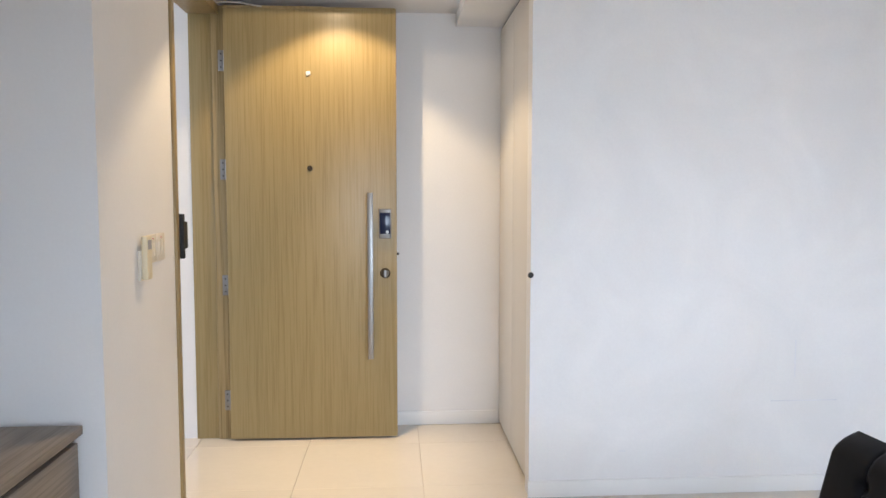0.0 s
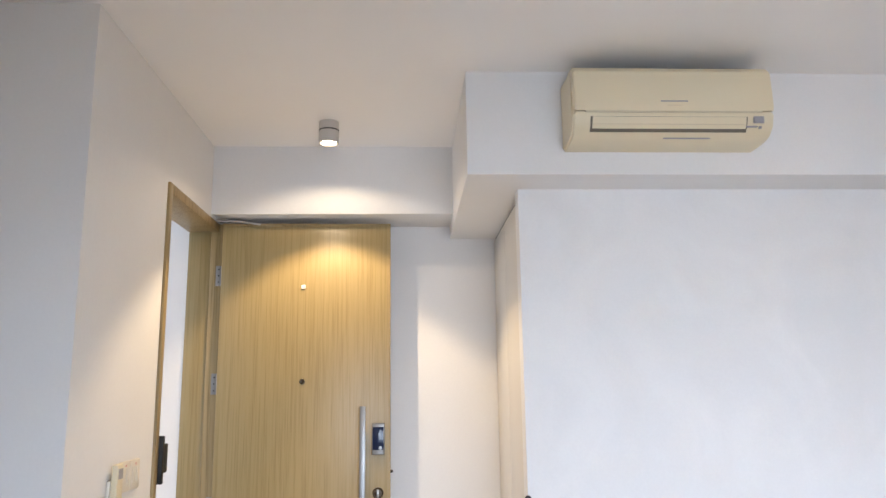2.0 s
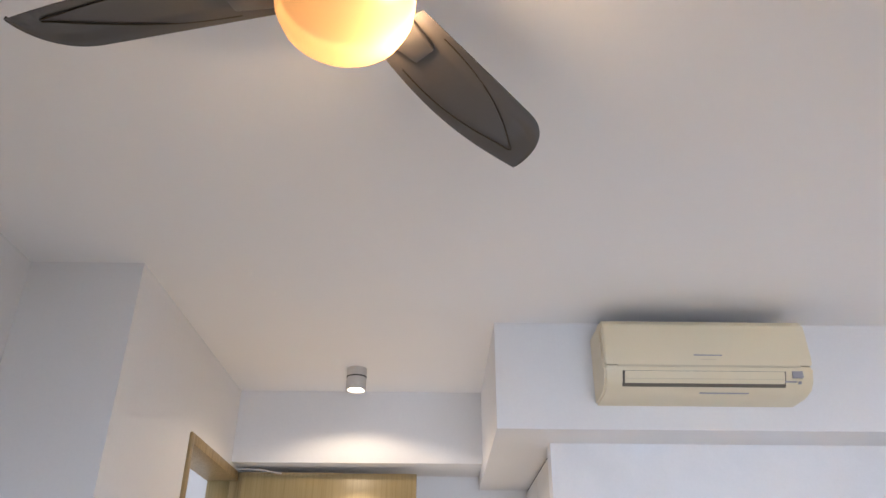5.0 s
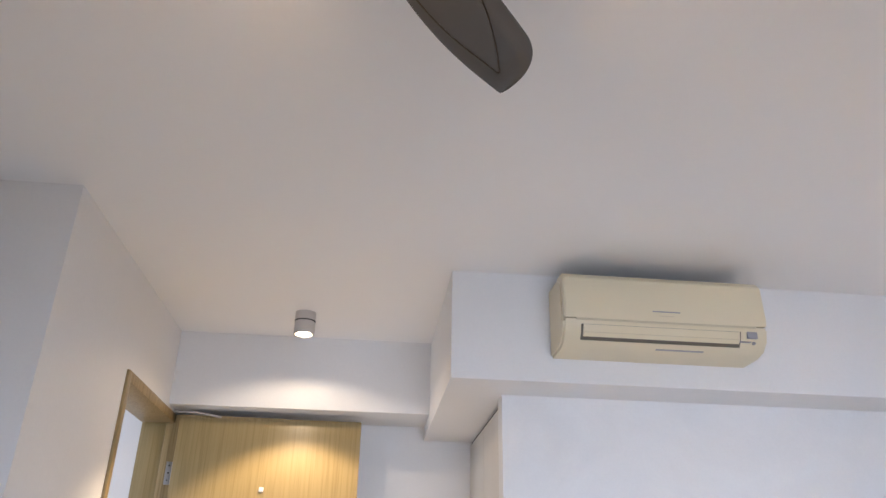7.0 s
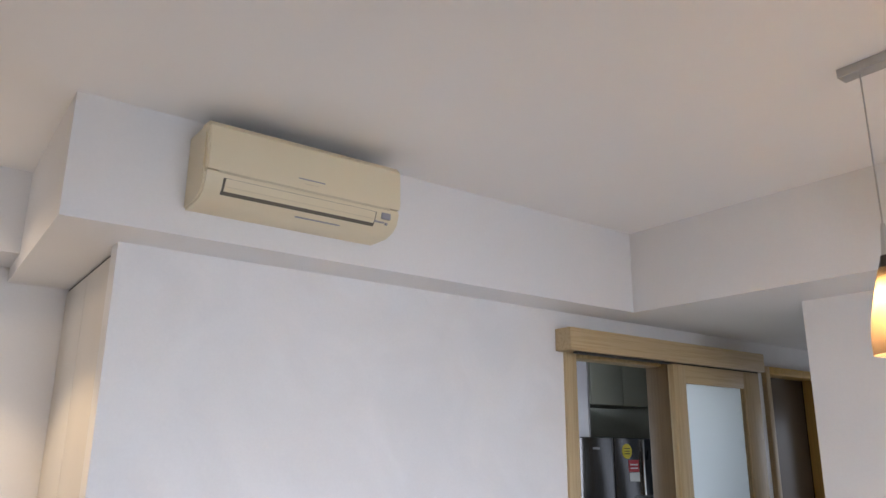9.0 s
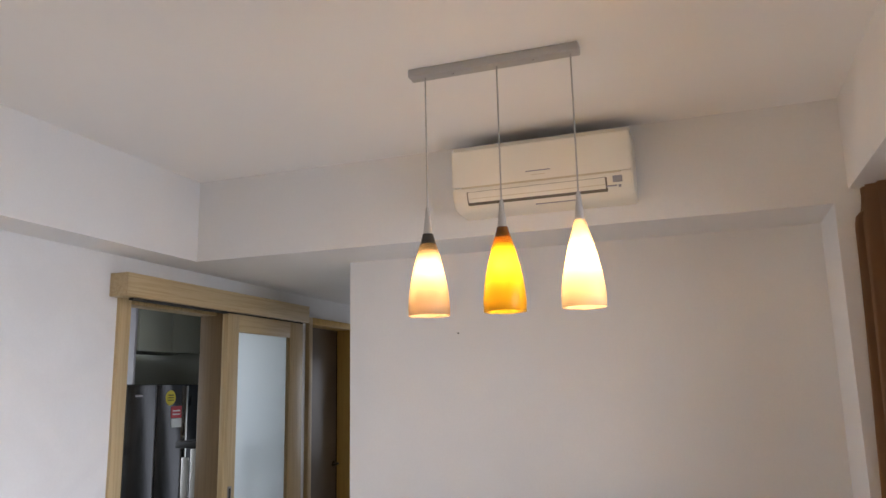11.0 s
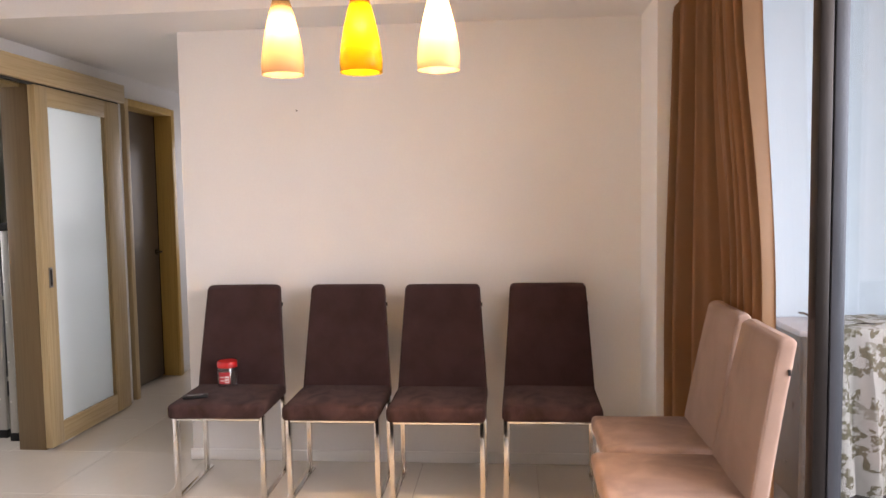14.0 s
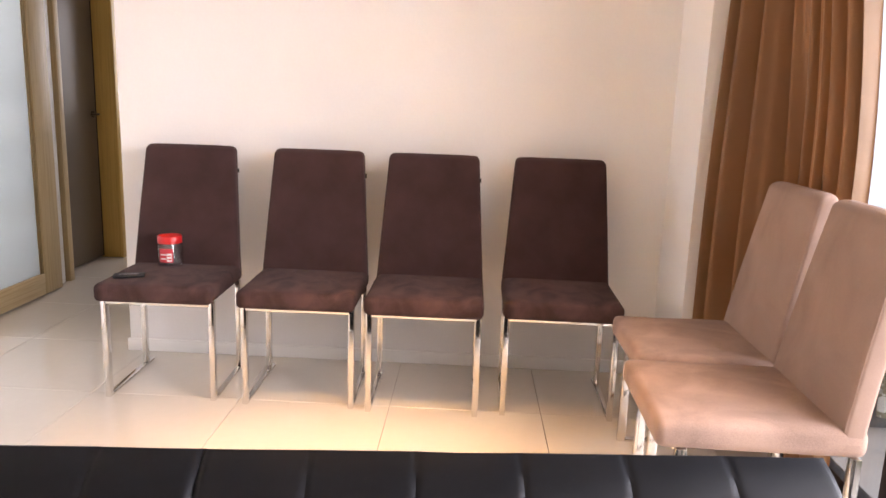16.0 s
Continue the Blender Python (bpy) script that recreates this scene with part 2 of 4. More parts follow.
M_STAIN = wood("brown_stained_oak", (0.15, 0.098, 0.050), (0.18, 0.120, 0.062), 0.4)
M_DOOR_D = mat("dark_gloss_door", (0.12, 0.088, 0.06), 0.34, var=0.10, scale=3, stretch=(1, 1, 0.1), bump=0.01)
M_GOLDEN = wood("golden_oak", (0.46, 0.28, 0.065), (0.57, 0.36, 0.10), 0.36)
M_FAN = mat("fan_blade", (0.075, 0.064, 0.054), 0.4, var=0.08, scale=8, bump=0.02, coat=0.2)
M_FAN_D = mat("fan_bronze", (0.06, 0.045, 0.03), 0.3, 0.7, bump=0.01)
M_GLOBE = glow_glass("opal_globe", (0.98, 0.62, 0.30), 0.036, 0.3, 0.07)
M_PEACH = glow_glass("peach_glass", (0.97, 0.79, 0.63), 0.14, clear=0.15, neck=(0.10, 0.085, 0.06))
M_AMBER = glow_glass("amber_glass", (0.98, 0.66, 0.03), 0.17, clear=0.14, neck=(0.30, 0.12, 0.01))
M_CREAM = glow_glass("cream_glass", (0.98, 0.87, 0.72), 0.20, clear=0.17)
M_SMOKE = mat("smoked_glass_neck", (0.05, 0.04, 0.03), 0.2, bump=0)
M_BROWNGL = mat("brown_glass_neck", (0.16, 0.055, 0.005), 0.2, bump=0)
M_BULB = emitter("lamp_lens", (1.0, 0.80, 0.5), 14)
M_OUT = mat("balcony_paint", (0.46, 0.58, 0.68), 0.7, var=0.04, scale=2, bump=0.06, stretch=(3, 3, 0.4))
M_BALC = mat("balcony_tile", (0.16, 0.155, 0.15), 0.6)
M_GREYBOX = mat("grey_cabinet", (0.06, 0.065, 0.07), 0.3, var=0.5, scale=10, bump=0.05)
# Dimness is put into this colour: the kitchen stays dark behind the lit pane.
M_KITCH = mat("dimmed_kitchen_paint", (0.27, 0.28, 0.24), 0.7, var=0.02)
M_GROUND = mat("ground_green", (0.10, 0.12, 0.07), 0.9, scale=0.1)


# ---- mesh helpers ----
def smooth(a, b, x):
    """0 at a, 1 at b, easing at both ends."""
    q = min(1, max(0, (x - a) / (b - a)))
    return q * q * (3 - 2 * q)


def slab(a, b, bev=0.0, seg=2, bm=None):
    """A box from corner a to corner b, with rounded edges; into bm when given."""
    bb = bmesh.new()
    bmesh.ops.create_cube(bb, size=1)
    for v in bb.verts:
        v.co = [a[i] + (b[i] - a[i]) * (v.co[i] + 0.5) for i in range(3)]
    if bev:
        bmesh.ops.bevel(bb, geom=bb.edges[:], offset=bev, segments=seg, profile=0.5, affect="EDGES")
    return bb if bm is None else join(bm, bb)


def join(bm, other):
    tmp = bpy.data.meshes.new("tmp")
    other.to_mesh(tmp)
    other.free()
    bm.from_mesh(tmp)
    bpy.data.meshes.remove(tmp)
    return bm


def lathe(profile, seg=32, centre=(0, 0, 0), closed=False):
    """Turns (radius, z) pairs round the z axis."""
    bm = bmesh.new()
    rings = []
    for r, z in profile:
        if r < 1e-5:
            rings.append([bm.verts.new((centre[0], centre[1], centre[2] + z))])
        else:
            rings.append([bm.verts.new((centre[0] + r * math.cos(2 * math.pi * i / seg), centre[1] + r * math.sin(2 * math.pi * i / seg), centre[2] + z)) for i in range(seg)])
    for p, q in zip(rings, rings[1:]):
        for i in range(seg):
            j = (i + 1) % seg
            if len(p) == 1 and len(q) > 1:
                bm.faces.new((p[0], q[i], q[j]))
            elif len(q) == 1 and len(p) > 1:
                bm.faces.new((p[i], p[j], q[0]))
            elif len(p) > 1:
                bm.faces.new((p[i], p[j], q[j], q[i]))
    bmesh.ops.recalc_face_normals(bm, faces=bm.faces[:])
    return bm


def tube(points, r, seg=10, r_end=None):
    """A round bar along points."""
    bm = bmesh.new()
    pts = [Vector(p) for p in points]
    rings = []
    for k, p in enumerate(pts):
        d = (pts[min(k + 1, len(pts) - 1)] - pts[max(k - 1, 0)]).normalized()
        u = d.cross(Vector((0, 0, 1)) if abs(d.z) < 0.9 else Vector((1, 0, 0))).normalized()
        w = d.cross(u)
        rad = r if r_end is None else r + (r_end - r) * k / (len(pts) - 1)
        rings.append([bm.verts.new(p + (u * math.cos(2 * math.pi * i / seg) + w * math.sin(2 * math.pi * i / seg)) * rad) for i in range(seg)])
    for p, q in zip(rings, rings[1:]):
        for i in range(seg):
            bm.faces.new((p[i], p[(i + 1) % seg], q[(i + 1) % seg], q[i]))
    bm.faces.new(rings[0])
    bm.faces.new(rings[-1])
    bmesh.ops.recalc_face_normals(bm, faces=bm.faces[:])
    return bm


def extrude_profile(profile, x0, x1, bev=0.0):
    """A closed (y, z) outline pulled from x0 to x1."""
    bm = bmesh.new()
    a = [bm.verts.new((x0, y, z)) for y, z in profile]
    b = [bm.verts.new((x1, y, z)) for y, z in profile]
    k = len(profile)
    ends = [bm.faces.new(a), bm.faces.new(b[::-1])]
    for i in range(k):
        bm.faces.new((a[i], a[(i + 1) % k], b[(i + 1) % k], b[i]))
    bmesh.ops.recalc_face_normals(bm, faces=bm.faces[:])
    if bev:
        es = list({e for f in ends for e in f.edges})
        bmesh.ops.bevel(bm, geom=es, offset=bev, segments=2, affect="EDGES")
    return bm


def mesh_object(name, bm, material, smooth=True):
    me = bpy.data.meshes.new(name)
    bm.to_mesh(me)
    bm.free()
    me.materials.append(material)
    if smooth:
        me.set_sharp_from_angle(angle=radians(38))
        for p in me.polygons:
            p.use_smooth = True
    return new(name, me)


def part(name, bm, material, parent, label=""):
    ob = mesh_object(name, bm, material)
    ob.parent = parent
    return tagged(ob, label)


def thing(name, m, label, category, group="", kind=""):
    ob = new(name)
    ob.empty_display_size = 0.1
    ob.matrix_world = m
    return tagged(ob, label, category, group, kind)


def structure(name, bm, material, label="", category=""):
    return tagged(mesh_object(name, bm, material), label, category, "", "structure")


# ---- plan (metres) ----
N_Y, BEAM_Y, BEAM_Z, CEIL_Z = 3.175, 2.941, 2.313, 2.764
E_X, EBEAM_X = 3.653, 3.25
W_X, RETURN_Y, TV_X = -0.928, 2.411, -1.335
BACK_Y, LEAF_Y, CLOSET_X = 4.265, 4.023, 0.628
OPEN_A, OPEN_B, OPEN_Z = 3.225, 4.10, 2.36
WIN_Y, TOP = -0.52, 2.86

# ---- structure ----
floor = structure("floor", slab((-2.855, -0.62, -0.12), (6.745, 5.33, -0.012)), M_GROUT, "polished cream floor tiles with thin grout lines", "floor")
structure("ceiling", slab((-1.5, -0.62, CEIL_Z), (6.745, 5.33, TOP)), M_CEIL, "matt white painted plaster ceiling", "ceiling")
structure("beam_north", slab((0.37, BEAM_Y, BEAM_Z), (6.745, 4.37, CEIL_Z + 0.03)), M_WALL, "white painted boxed beam above the wall", "beam")
structure("beam_east", slab((EBEAM_X, -0.62, BEAM_Z), (6.745, BEAM_Y, CEIL_Z + 0.03)), M_WALL, "white painted boxed beam over the dining wall", "beam")
structure("beam_hall", slab((W_X, 3.93, 2.385), (0.37, BACK_Y, CEIL_Z + 0.03)), M_WALL, "white painted beam above the open entrance door", "beam")

wall_n = slab((0.612, N_Y, -0.05), (2.93, N_Y + 0.1, BEAM_Z))
slab((2.93, N_Y, 2.10), (4.66, N_Y + 0.1, BEAM_Z), bm=wall_n)
slab((4.66, N_Y, -0.05), (4.85, N_Y + 0.1, BEAM_Z), bm=wall_n)
slab((4.85, N_Y, 2.11), (5.58, N_Y + 0.1, BEAM_Z), bm=wall_n)
slab((5.58, N_Y, -0.05), (6.745, N_Y + 0.1, BEAM_Z), bm=wall_n)
structure("wall_north", wall_n, M_WALL_N, "plain white painted wall with faint scuffs", "wall")
scuffs = bpy.data.objects["wall_north"]
for a, b in (((1.72, N_Y - 0.0006, 0.418), (2.03, N_Y + 0.001, 0.423)), ((1.825, N_Y - 0.0006, 0.53), (1.831, N_Y + 0.001, 0.70)), ((1.02, N_Y - 0.0006, 0.20), (1.05, N_Y + 0.001, 0.206))):
    part("scuff_mark", slab(a, b), M_SCUFF, scuffs, "faint grey scuff mark")
wall_w = slab((W_X - 0.145, RETURN_Y, -0.05), (W_X, OPEN_A, CEIL_Z + 0.03))
slab((W_X - 0.145, OPEN_A, OPEN_Z), (W_X, OPEN_B, CEIL_Z + 0.03), bm=wall_w)
slab((W_X - 0.145, OPEN_B, -0.05), (W_X, BACK_Y + 0.1, CEIL_Z + 0.03), bm=wall_w)
structure("wall_west", wall_w, M_WALL, "white painted wall with the entrance opening", "wall")
structure("wall_return", slab((TV_X - 0.12, RETURN_Y, -0.05), (W_X - 0.145, RETURN_Y + 0.12, CEIL_Z + 0.03)), M_WALL, "white painted wall return beside the console", "wall")
structure("wall_tv", slab((TV_X - 0.12, -0.62, -0.05), (TV_X, RETURN_Y, CEIL_Z + 0.03)), M_WALL, "white painted living room wall", "wall")
structure("wall_hall", slab((W_X, BACK_Y, -0.05), (1.4, BACK_Y + 0.1, CEIL_Z + 0.03)), M_WALL, "white painted wall behind the open door", "wall")
structure("wall_east", slab((E_X, -0.213, -0.05), (E_X + 0.13, 2.204, BEAM_Z)), M_WALL, "cream-lit white dining wall", "wall")
structure("wall_corridor", slab((E_X + 0.13, 2.08, -0.05), (6.745, 2.204, BEAM_Z)), M_WALL, "white painted corridor wall", "wall")
# Unseen end wall; its opening is made up to let light in.
we = slab((6.62, 2.204, -0.05), (6.745, N_Y, 0.85))
slab((6.62, 2.204, 2.1), (6.745, N_Y, BEAM_Z), bm=we)
slab((6.62, 2.204, 0.85), (6.745, 2.32, 2.1), bm=we)
slab((6.62, 3.06, 0.85), (6.745, N_Y, 2.1), bm=we)
structure("wall_corridor_end", we, M_WALL, "white painted wall at the corridor's end", "wall")
structure("column", slab((EBEAM_X, -0.62, -0.05), (E_X + 0.13, -0.213, BEAM_Z)), M_WALL, "white painted column beside the curtain", "column")
lint = slab((TV_X, -0.62, 2.366), (EBEAM_X, -0.27, CEIL_Z + 0.03))
structure("wall_south", lint, M_WALL, "white painted lintel over the balcony window", "wall")

# skirting boards
def skirting(a, b):
    return slab(a, b, 0.004, 2)
sk = skirting((0.606, N_Y - 0.012, 0), (2.93, N_Y, 0.075))
structure("baseboard_north", sk, M_SKIRT, "white painted skirting board", "baseboard")
structure("baseboard_hall", skirting((W_X, BACK_Y - 0.012, 0), (CLOSET_X, BACK_Y, 0.08)), M_SKIRT, "white painted skirting board", "baseboard")
structure("baseboard_east", skirting((E_X - 0.012, -0.213, 0), (E_X, 2.215, 0.060)), M_SKIRT, "white painted skirting board", "baseboard")
structure("baseboard_corridor", skirting((5.60, N_Y - 0.012, 0), (6.62, N_Y, 0.08)), M_SKIRT, "white painted skirting board", "baseboard")

# lobby outside the entrance
lob = slab((-2.85, 4.09, -0.05), (W_X - 0.145, 4.21, 2.6))
slab((-2.85, 2.6, -0.05), (W_X - 0.145, 2.7, 2.6), bm=lob)
structure("wall_lobby", lob, M_WALL, "white lobby wall outside the entrance", "wall")
structure("ceiling_lobby", slab((-2.85, 2.6, 2.6), (W_X - 0.145, 4.21, 2.7)), M_CEIL, "white lobby ceiling", "ceiling")

# kitchen shell behind the sliding door
kw = slab((2.55, N_Y + 0.1, -0.05), (2.65, 5.2, 2.45))
slab((2.65, 5.2, -0.05), (4.95, 5.3, 1.0), bm=kw)
slab((2.65, 5.2, 2.05), (4.95, 5.3, 2.45), bm=kw)
slab((2.65, 5.2, 1.0), (2.9, 5.3, 2.05), bm=kw)
slab((4.6, 5.2, 1.0), (4.95, 5.3, 2.05), bm=kw)
# East side, with an opening made up for the added fill lamp.
slab((4.74, N_Y + 0.1, -0.05), (4.83, 3.55, 2.45), bm=kw)
slab((4.74, 3.55, -0.05), (4.83, 3.95, 0.25), bm=kw)
slab((4.74, 3.55, 1.95), (4.83, 3.95, 2.45), bm=kw)
slab((4.74, 3.95, -0.05), (4.83, 5.2, 2.45), bm=kw)
structure("wall_kitchen", kw, M_KITCH, "green-grey kitchen walls, paint darkened to look dim", "wall")
structure("ceiling_kitchen", slab((2.55, 4.37, BEAM_Z + 0.02), (4.95, 5.3, 2.5)), M_CEIL, "white kitchen ceiling", "ceiling")

# balcony and outside
structure("balcony_floor", slab((-1.5, -2.3, -0.2), (3.8, -0.62, -0.04)), M_BALC, "grey tiled balcony floor", "floor")
structure("balcony_wall", slab((3.68, -2.3, -0.2), (3.8, -0.62, 3.4)), M_OUT, "pale blue-white balcony side wall", "wall")
structure("ground", slab((-300, -300, -25.2), (300, 300, -25)), M_GROUND, "green ground far below the flat", "ground")

# ---- balcony window ----
def sash(name, x0, x1, y, parent, col, stile=0.060, glass_y=0.0):
    """One sliding panel: frame > glass."""
    z0, z1 = 0.02, 2.345
    fr = slab((x0, y - 0.022, z0), (x0 + stile, y + 0.022, z1), 0.004)
    slab((x1 - stile, y - 0.022, z0), (x1, y + 0.022, z1), 0.004, bm=fr)
    slab((x0 + stile, y - 0.02, z1 - 0.07), (x1 - stile, y + 0.02, z1), 0.004, bm=fr)
    slab((x0 + stile, y - 0.02, z0), (x1 - stile, y + 0.02, z0 + 0.09), 0.004, bm=fr)
    f = part(name, fr, col, parent)
    g = part("pane", slab((x0 + stile, y - 0.004, z0 + 0.09), (x1 - stile, y + 0.004, z1 - 0.07)), M_GLASS, f, "clear window glass")
    g.visible_shadow = False
    return f


window = tagged(new("window_1"), "dark brown aluminium sliding balcony window", "window", "", "structure")
head = slab((TV_X, WIN_Y - 0.09, 2.345), (EBEAM_X, WIN_Y + 0.01, 2.3655), 0.003)
part("window_frame", head, M_ALU, window)
part("window_sill", slab((TV_X, WIN_Y - 0.09, -0.03), (EBEAM_X, WIN_Y + 0.01, 0.02), 0.004), M_ALU, window)
sash("window_panel", 2.262, 3.22, WIN_Y - 0.022, window, M_ALU)
sash("window_panel", 1.15, 2.322, WIN_Y - 0.070, window, M_ALU_G, 0.062)
sash("window_panel", 0.06, 1.14, WIN_Y - 0.022, window, M_ALU)
sash("window_panel", -1.3, 0.05, WIN_Y - 0.070, window, M_ALU)

rail = thing("curtain_track", pose(0, 0, 0), "white double curtain track under the lintel", "curtain track", "", "structure")
for yy in (-0.39, -0.435, -0.48):
    part("rail", slab((TV_X, yy - 0.012, 2.348), (EBEAM_X, yy + 0.012, 2.366), 0.002), M_TRACK, rail)
    part("slot", slab((TV_X, yy - 0.004, 2.345), (EBEAM_X, yy + 0.004, 2.3495)), M_SLOT, rail)

# ---- entrance ----
frame_1 = tagged(new("door_frame_1"), "light oak frame of the entrance opening", "door frame", "", "structure")
part("jamb", slab((W_X - 0.155, OPEN_A - 0.012, 0), (W_X + 0.012, OPEN_A + 0.028, OPEN_Z), 0.003), M_JAMB, frame_1)
part("jamb", slab((W_X - 0.155, OPEN_B - 0.02, 0), (W_X - 0.03, OPEN_B + 0.012, OPEN_Z), 0.003), M_OAK, frame_1)
part("jamb_rebate", slab((W_X - 0.03, OPEN_B - 0.035, 0), (W_X + 0.040, OPEN_B + 0.012, OPEN_Z), 0.003), M_JAMB, frame_1)
part("head", slab((W_X - 0.155, OPEN_A + 0.028, OPEN_Z - 0.045), (W_X + 0.012, OPEN_B - 0.035, OPEN_Z), 0.003), M_JAMB, frame_1)
for z in (0.22, 0.86, 1.49, 2.07):
    h = slab((W_X + 0.005, OPEN_B - 0.041, z - 0.055), (W_X + 0.04, OPEN_B - 0.034, z + 0.055), 0.001)
    join(h, lathe([(0.0, -0.055), (0.007, -0.055), (0.007, 0.055), (0, 0.055)], 12, (W_X + 0.04, OPEN_B - 0.043, z)))
    hp = part("hinge", h, M_STEEL, frame_1, "brushed steel hinge")
    for dz in (-0.035, 0, 0.035):
        part("screw", lathe([(0, 0), (0.004, 0), (0.003, 0.002), (0, 0.002)], 10, (0, 0, 0)), M_SLOT, hp).matrix_basis = pose(W_X + 0.02, OPEN_B - 0.041, z + dz, 90)
st = part("strike_plate", slab((W_X - 0.03, OPEN_A + 0.026, 1.075), (W_X + 0.030, OPEN_A + 0.05, 1.27), 0.004), M_BLACK, frame_1, "black lock strike plate")
part("strike_box", slab((W_X - 0.03, OPEN_A + 0.05, 1.115), (W_X + 0.024, OPEN_A + 0.115, 1.235), 0.005), M_BLACK, st)
part("latch_keep", slab((-0.955, OPEN_A + 0.028, 0.98), (-0.93, OPEN_A + 0.034, 1.06), 0.002), M_STEEL, frame_1)

door = tagged(new("door_1"), "open light oak veneer entrance door, lit by a spotlight", "door", "", "structure")
DL, DR, DZ = -0.885, 0.025, 2.35
part("leaf", slab((DL, LEAF_Y, 0.012), (DR, LEAF_Y + 0.045, DZ), 0.002), M_OAK, door)
part("edge_strip", slab((DR - 0.002, LEAF_Y + 0.002, 0.014), (DR + 0.003, LEAF_Y + 0.043, DZ - 0.002)), M_JAMB, door)
hnd = slab((-0.130, LEAF_Y - 0.062, 0.46), (-0.100, LEAF_Y - 0.045, 1.365), 0.003)
h = part("pull_handle", hnd, M_STEEL, door, "long brushed steel pull bar")
for z in (0.56, 1.26):
    part("standoff", slab((-0.123, LEAF_Y - 0.046, z - 0.012), (-0.107, LEAF_Y, z + 0.012), 0.002), M_STEEL, h)
lk = part("digital_lock", slab((-0.069, LEAF_Y - 0.022, 1.117), (-0.002, LEAF_Y, 1.278), 0.006), M_STEEL, door, "digital lock with a dark keypad")
part("keypad", slab((-0.064, LEAF_Y - 0.026, 1.142), (-0.007, LEAF_Y - 0.021, 1.258), 0.002), M_NAVY, lk)
part("lock_button", lathe([(0, 0), (0.009, 0), (0.009, 0.004), (0, 0.005)], 16), M_STEEL, lk).matrix_basis = pose(-0.024, LEAF_Y - 0.025, 1.152, 90)
kn = part("deadbolt", lathe([(0, 0), (0.028, 0), (0.028, 0.008), (0.024, 0.012), (0.02, 0.03), (0, 0.032)], 24), M_FAN_D, door, "round bronze deadbolt turn")
kn.matrix_basis = pose(-0.036, LEAF_Y, 0.926, 90)
part("thumb_turn", slab((-0.006, -0.02, 0.03), (0.006, 0.02, 0.038), 0.002), M_STEEL, kn)
pe = part("peephole", lathe([(0, 0), (0.014, 0), (0.014, 0.005), (0.009, 0.007), (0, 0.004)], 20), M_FAN_D, door, "bronze peephole")
pe.matrix_basis = pose(-0.438, LEAF_Y, 1.497, 90)
hk = slab((-0.452, LEAF_Y - 0.010, 1.99), (-0.43, LEAF_Y, 2.012), 0.002)
part("hook", hk, M_PAPER, door, "small white stick-on hook")
part("bolt_edge", lathe([(0, 0), (0.008, 0), (0.006, 0.012), (0, 0.013)], 14), M_BLACK, door).matrix_basis = pose(DR + 0.003, LEAF_Y + 0.02, 1.03, 0, 90)
part("top_rail", slab((DL, LEAF_Y - 0.003, DZ - 0.012), (-0.36, LEAF_Y + 0.02, DZ + 0.002)), M_JAMB, door)
part("closer_cable", tube([(W_X - 0.05, OPEN_B - 0.10, OPEN_Z - 0.02), (W_X + 0.02, OPEN_B - 0.10, OPEN_Z + 0.003), (-0.8, LEAF_Y - 0.02, DZ + 0.012), (-0.68, LEAF_Y - 0.012, DZ - 0.006)], 0.004), M_SPOT, door, "thin grey cable along the door top")

closet = thing("built_in_closet", pose(0, 0, 0), "built-in hall closet with tall beige laminate doors", "closet")
part("carcass", slab((CLOSET_X + 0.03, N_Y + 0.105, 0.0), (1.3, BACK_Y - 0.005, BEAM_Z - 0.004)), M_CLOSET, closet)
for a, b in ((N_Y + 0.108, 3.783), (3.790, BACK_Y - 0.006)):
    part("door", slab((CLOSET_X, a, 0.022), (CLOSET_X + 0.022, b, BEAM_Z - 0.018), 0.0015), M_CLOSET, closet)
# Dark strip put in for the shade between doors and beam.
part("top_gap_shade", slab((CLOSET_X + 0.008, N_Y + 0.106, BEAM_Z - 0.0175), (CLOSET_X + 0.03, BACK_Y - 0.006, BEAM_Z - 0.002)), M_SLOT, closet)
part("plinth", slab((CLOSET_X + 0.015, N_Y + 0.106, 0.0), (CLOSET_X + 0.03, BACK_Y - 0.006, 0.022)), M_SLOT, closet)
ks = thing("wall_stop", pose(0.6125, N_Y, 1.002), "small dark metal door stop on the wall corner", "door stop")
part("stud", lathe([(0, 0), (0.013, 0), (0.013, 0.004), (0.008, 0.006), (0.01, 0.016), (0, 0.018)], 16), M_BLACK, ks).matrix_basis = pose(0, 0, 0, 90)

sw = thing("light_switch", pose(W_X, 2.95, 1.145), "cream two-gang wall switches with rockers", "switch")
for dy in (-0.05, 0.05):
    pl = part("plate", slab((0, dy - 0.048, -0.055), (0.011, dy + 0.048, 0.055), 0.004), M_SWITCH, sw)
    for k in (-0.02, 0.02):
        part("rocker", slab((0.010, dy + k - 0.014, -0.03), (0.015, dy + k + 0.014, 0.03), 0.002), M_SWITCH, pl)
    part("indicator", slab((0.0105, dy - 0.004, 0.036), (0.0118, dy + 0.004, 0.042)), M_REDLAB, pl)
rm = thing("remote_holder", pose(W_X, 2.79, 1.115), "cream air conditioner remote in a wall holder", "remote control")
part("holder", slab((0, -0.036, -0.082), (0.012, 0.036, 0.03), 0.003), M_SWITCH, rm)
part("remote", slab((0.0115, -0.029, -0.078), (0.034, 0.029, 0.085), 0.006), M_IVORY, rm)
part("display", slab((0.034, -0.02, 0.035), (0.0348, 0.02, 0.07)), M_GREYLAB, rm)

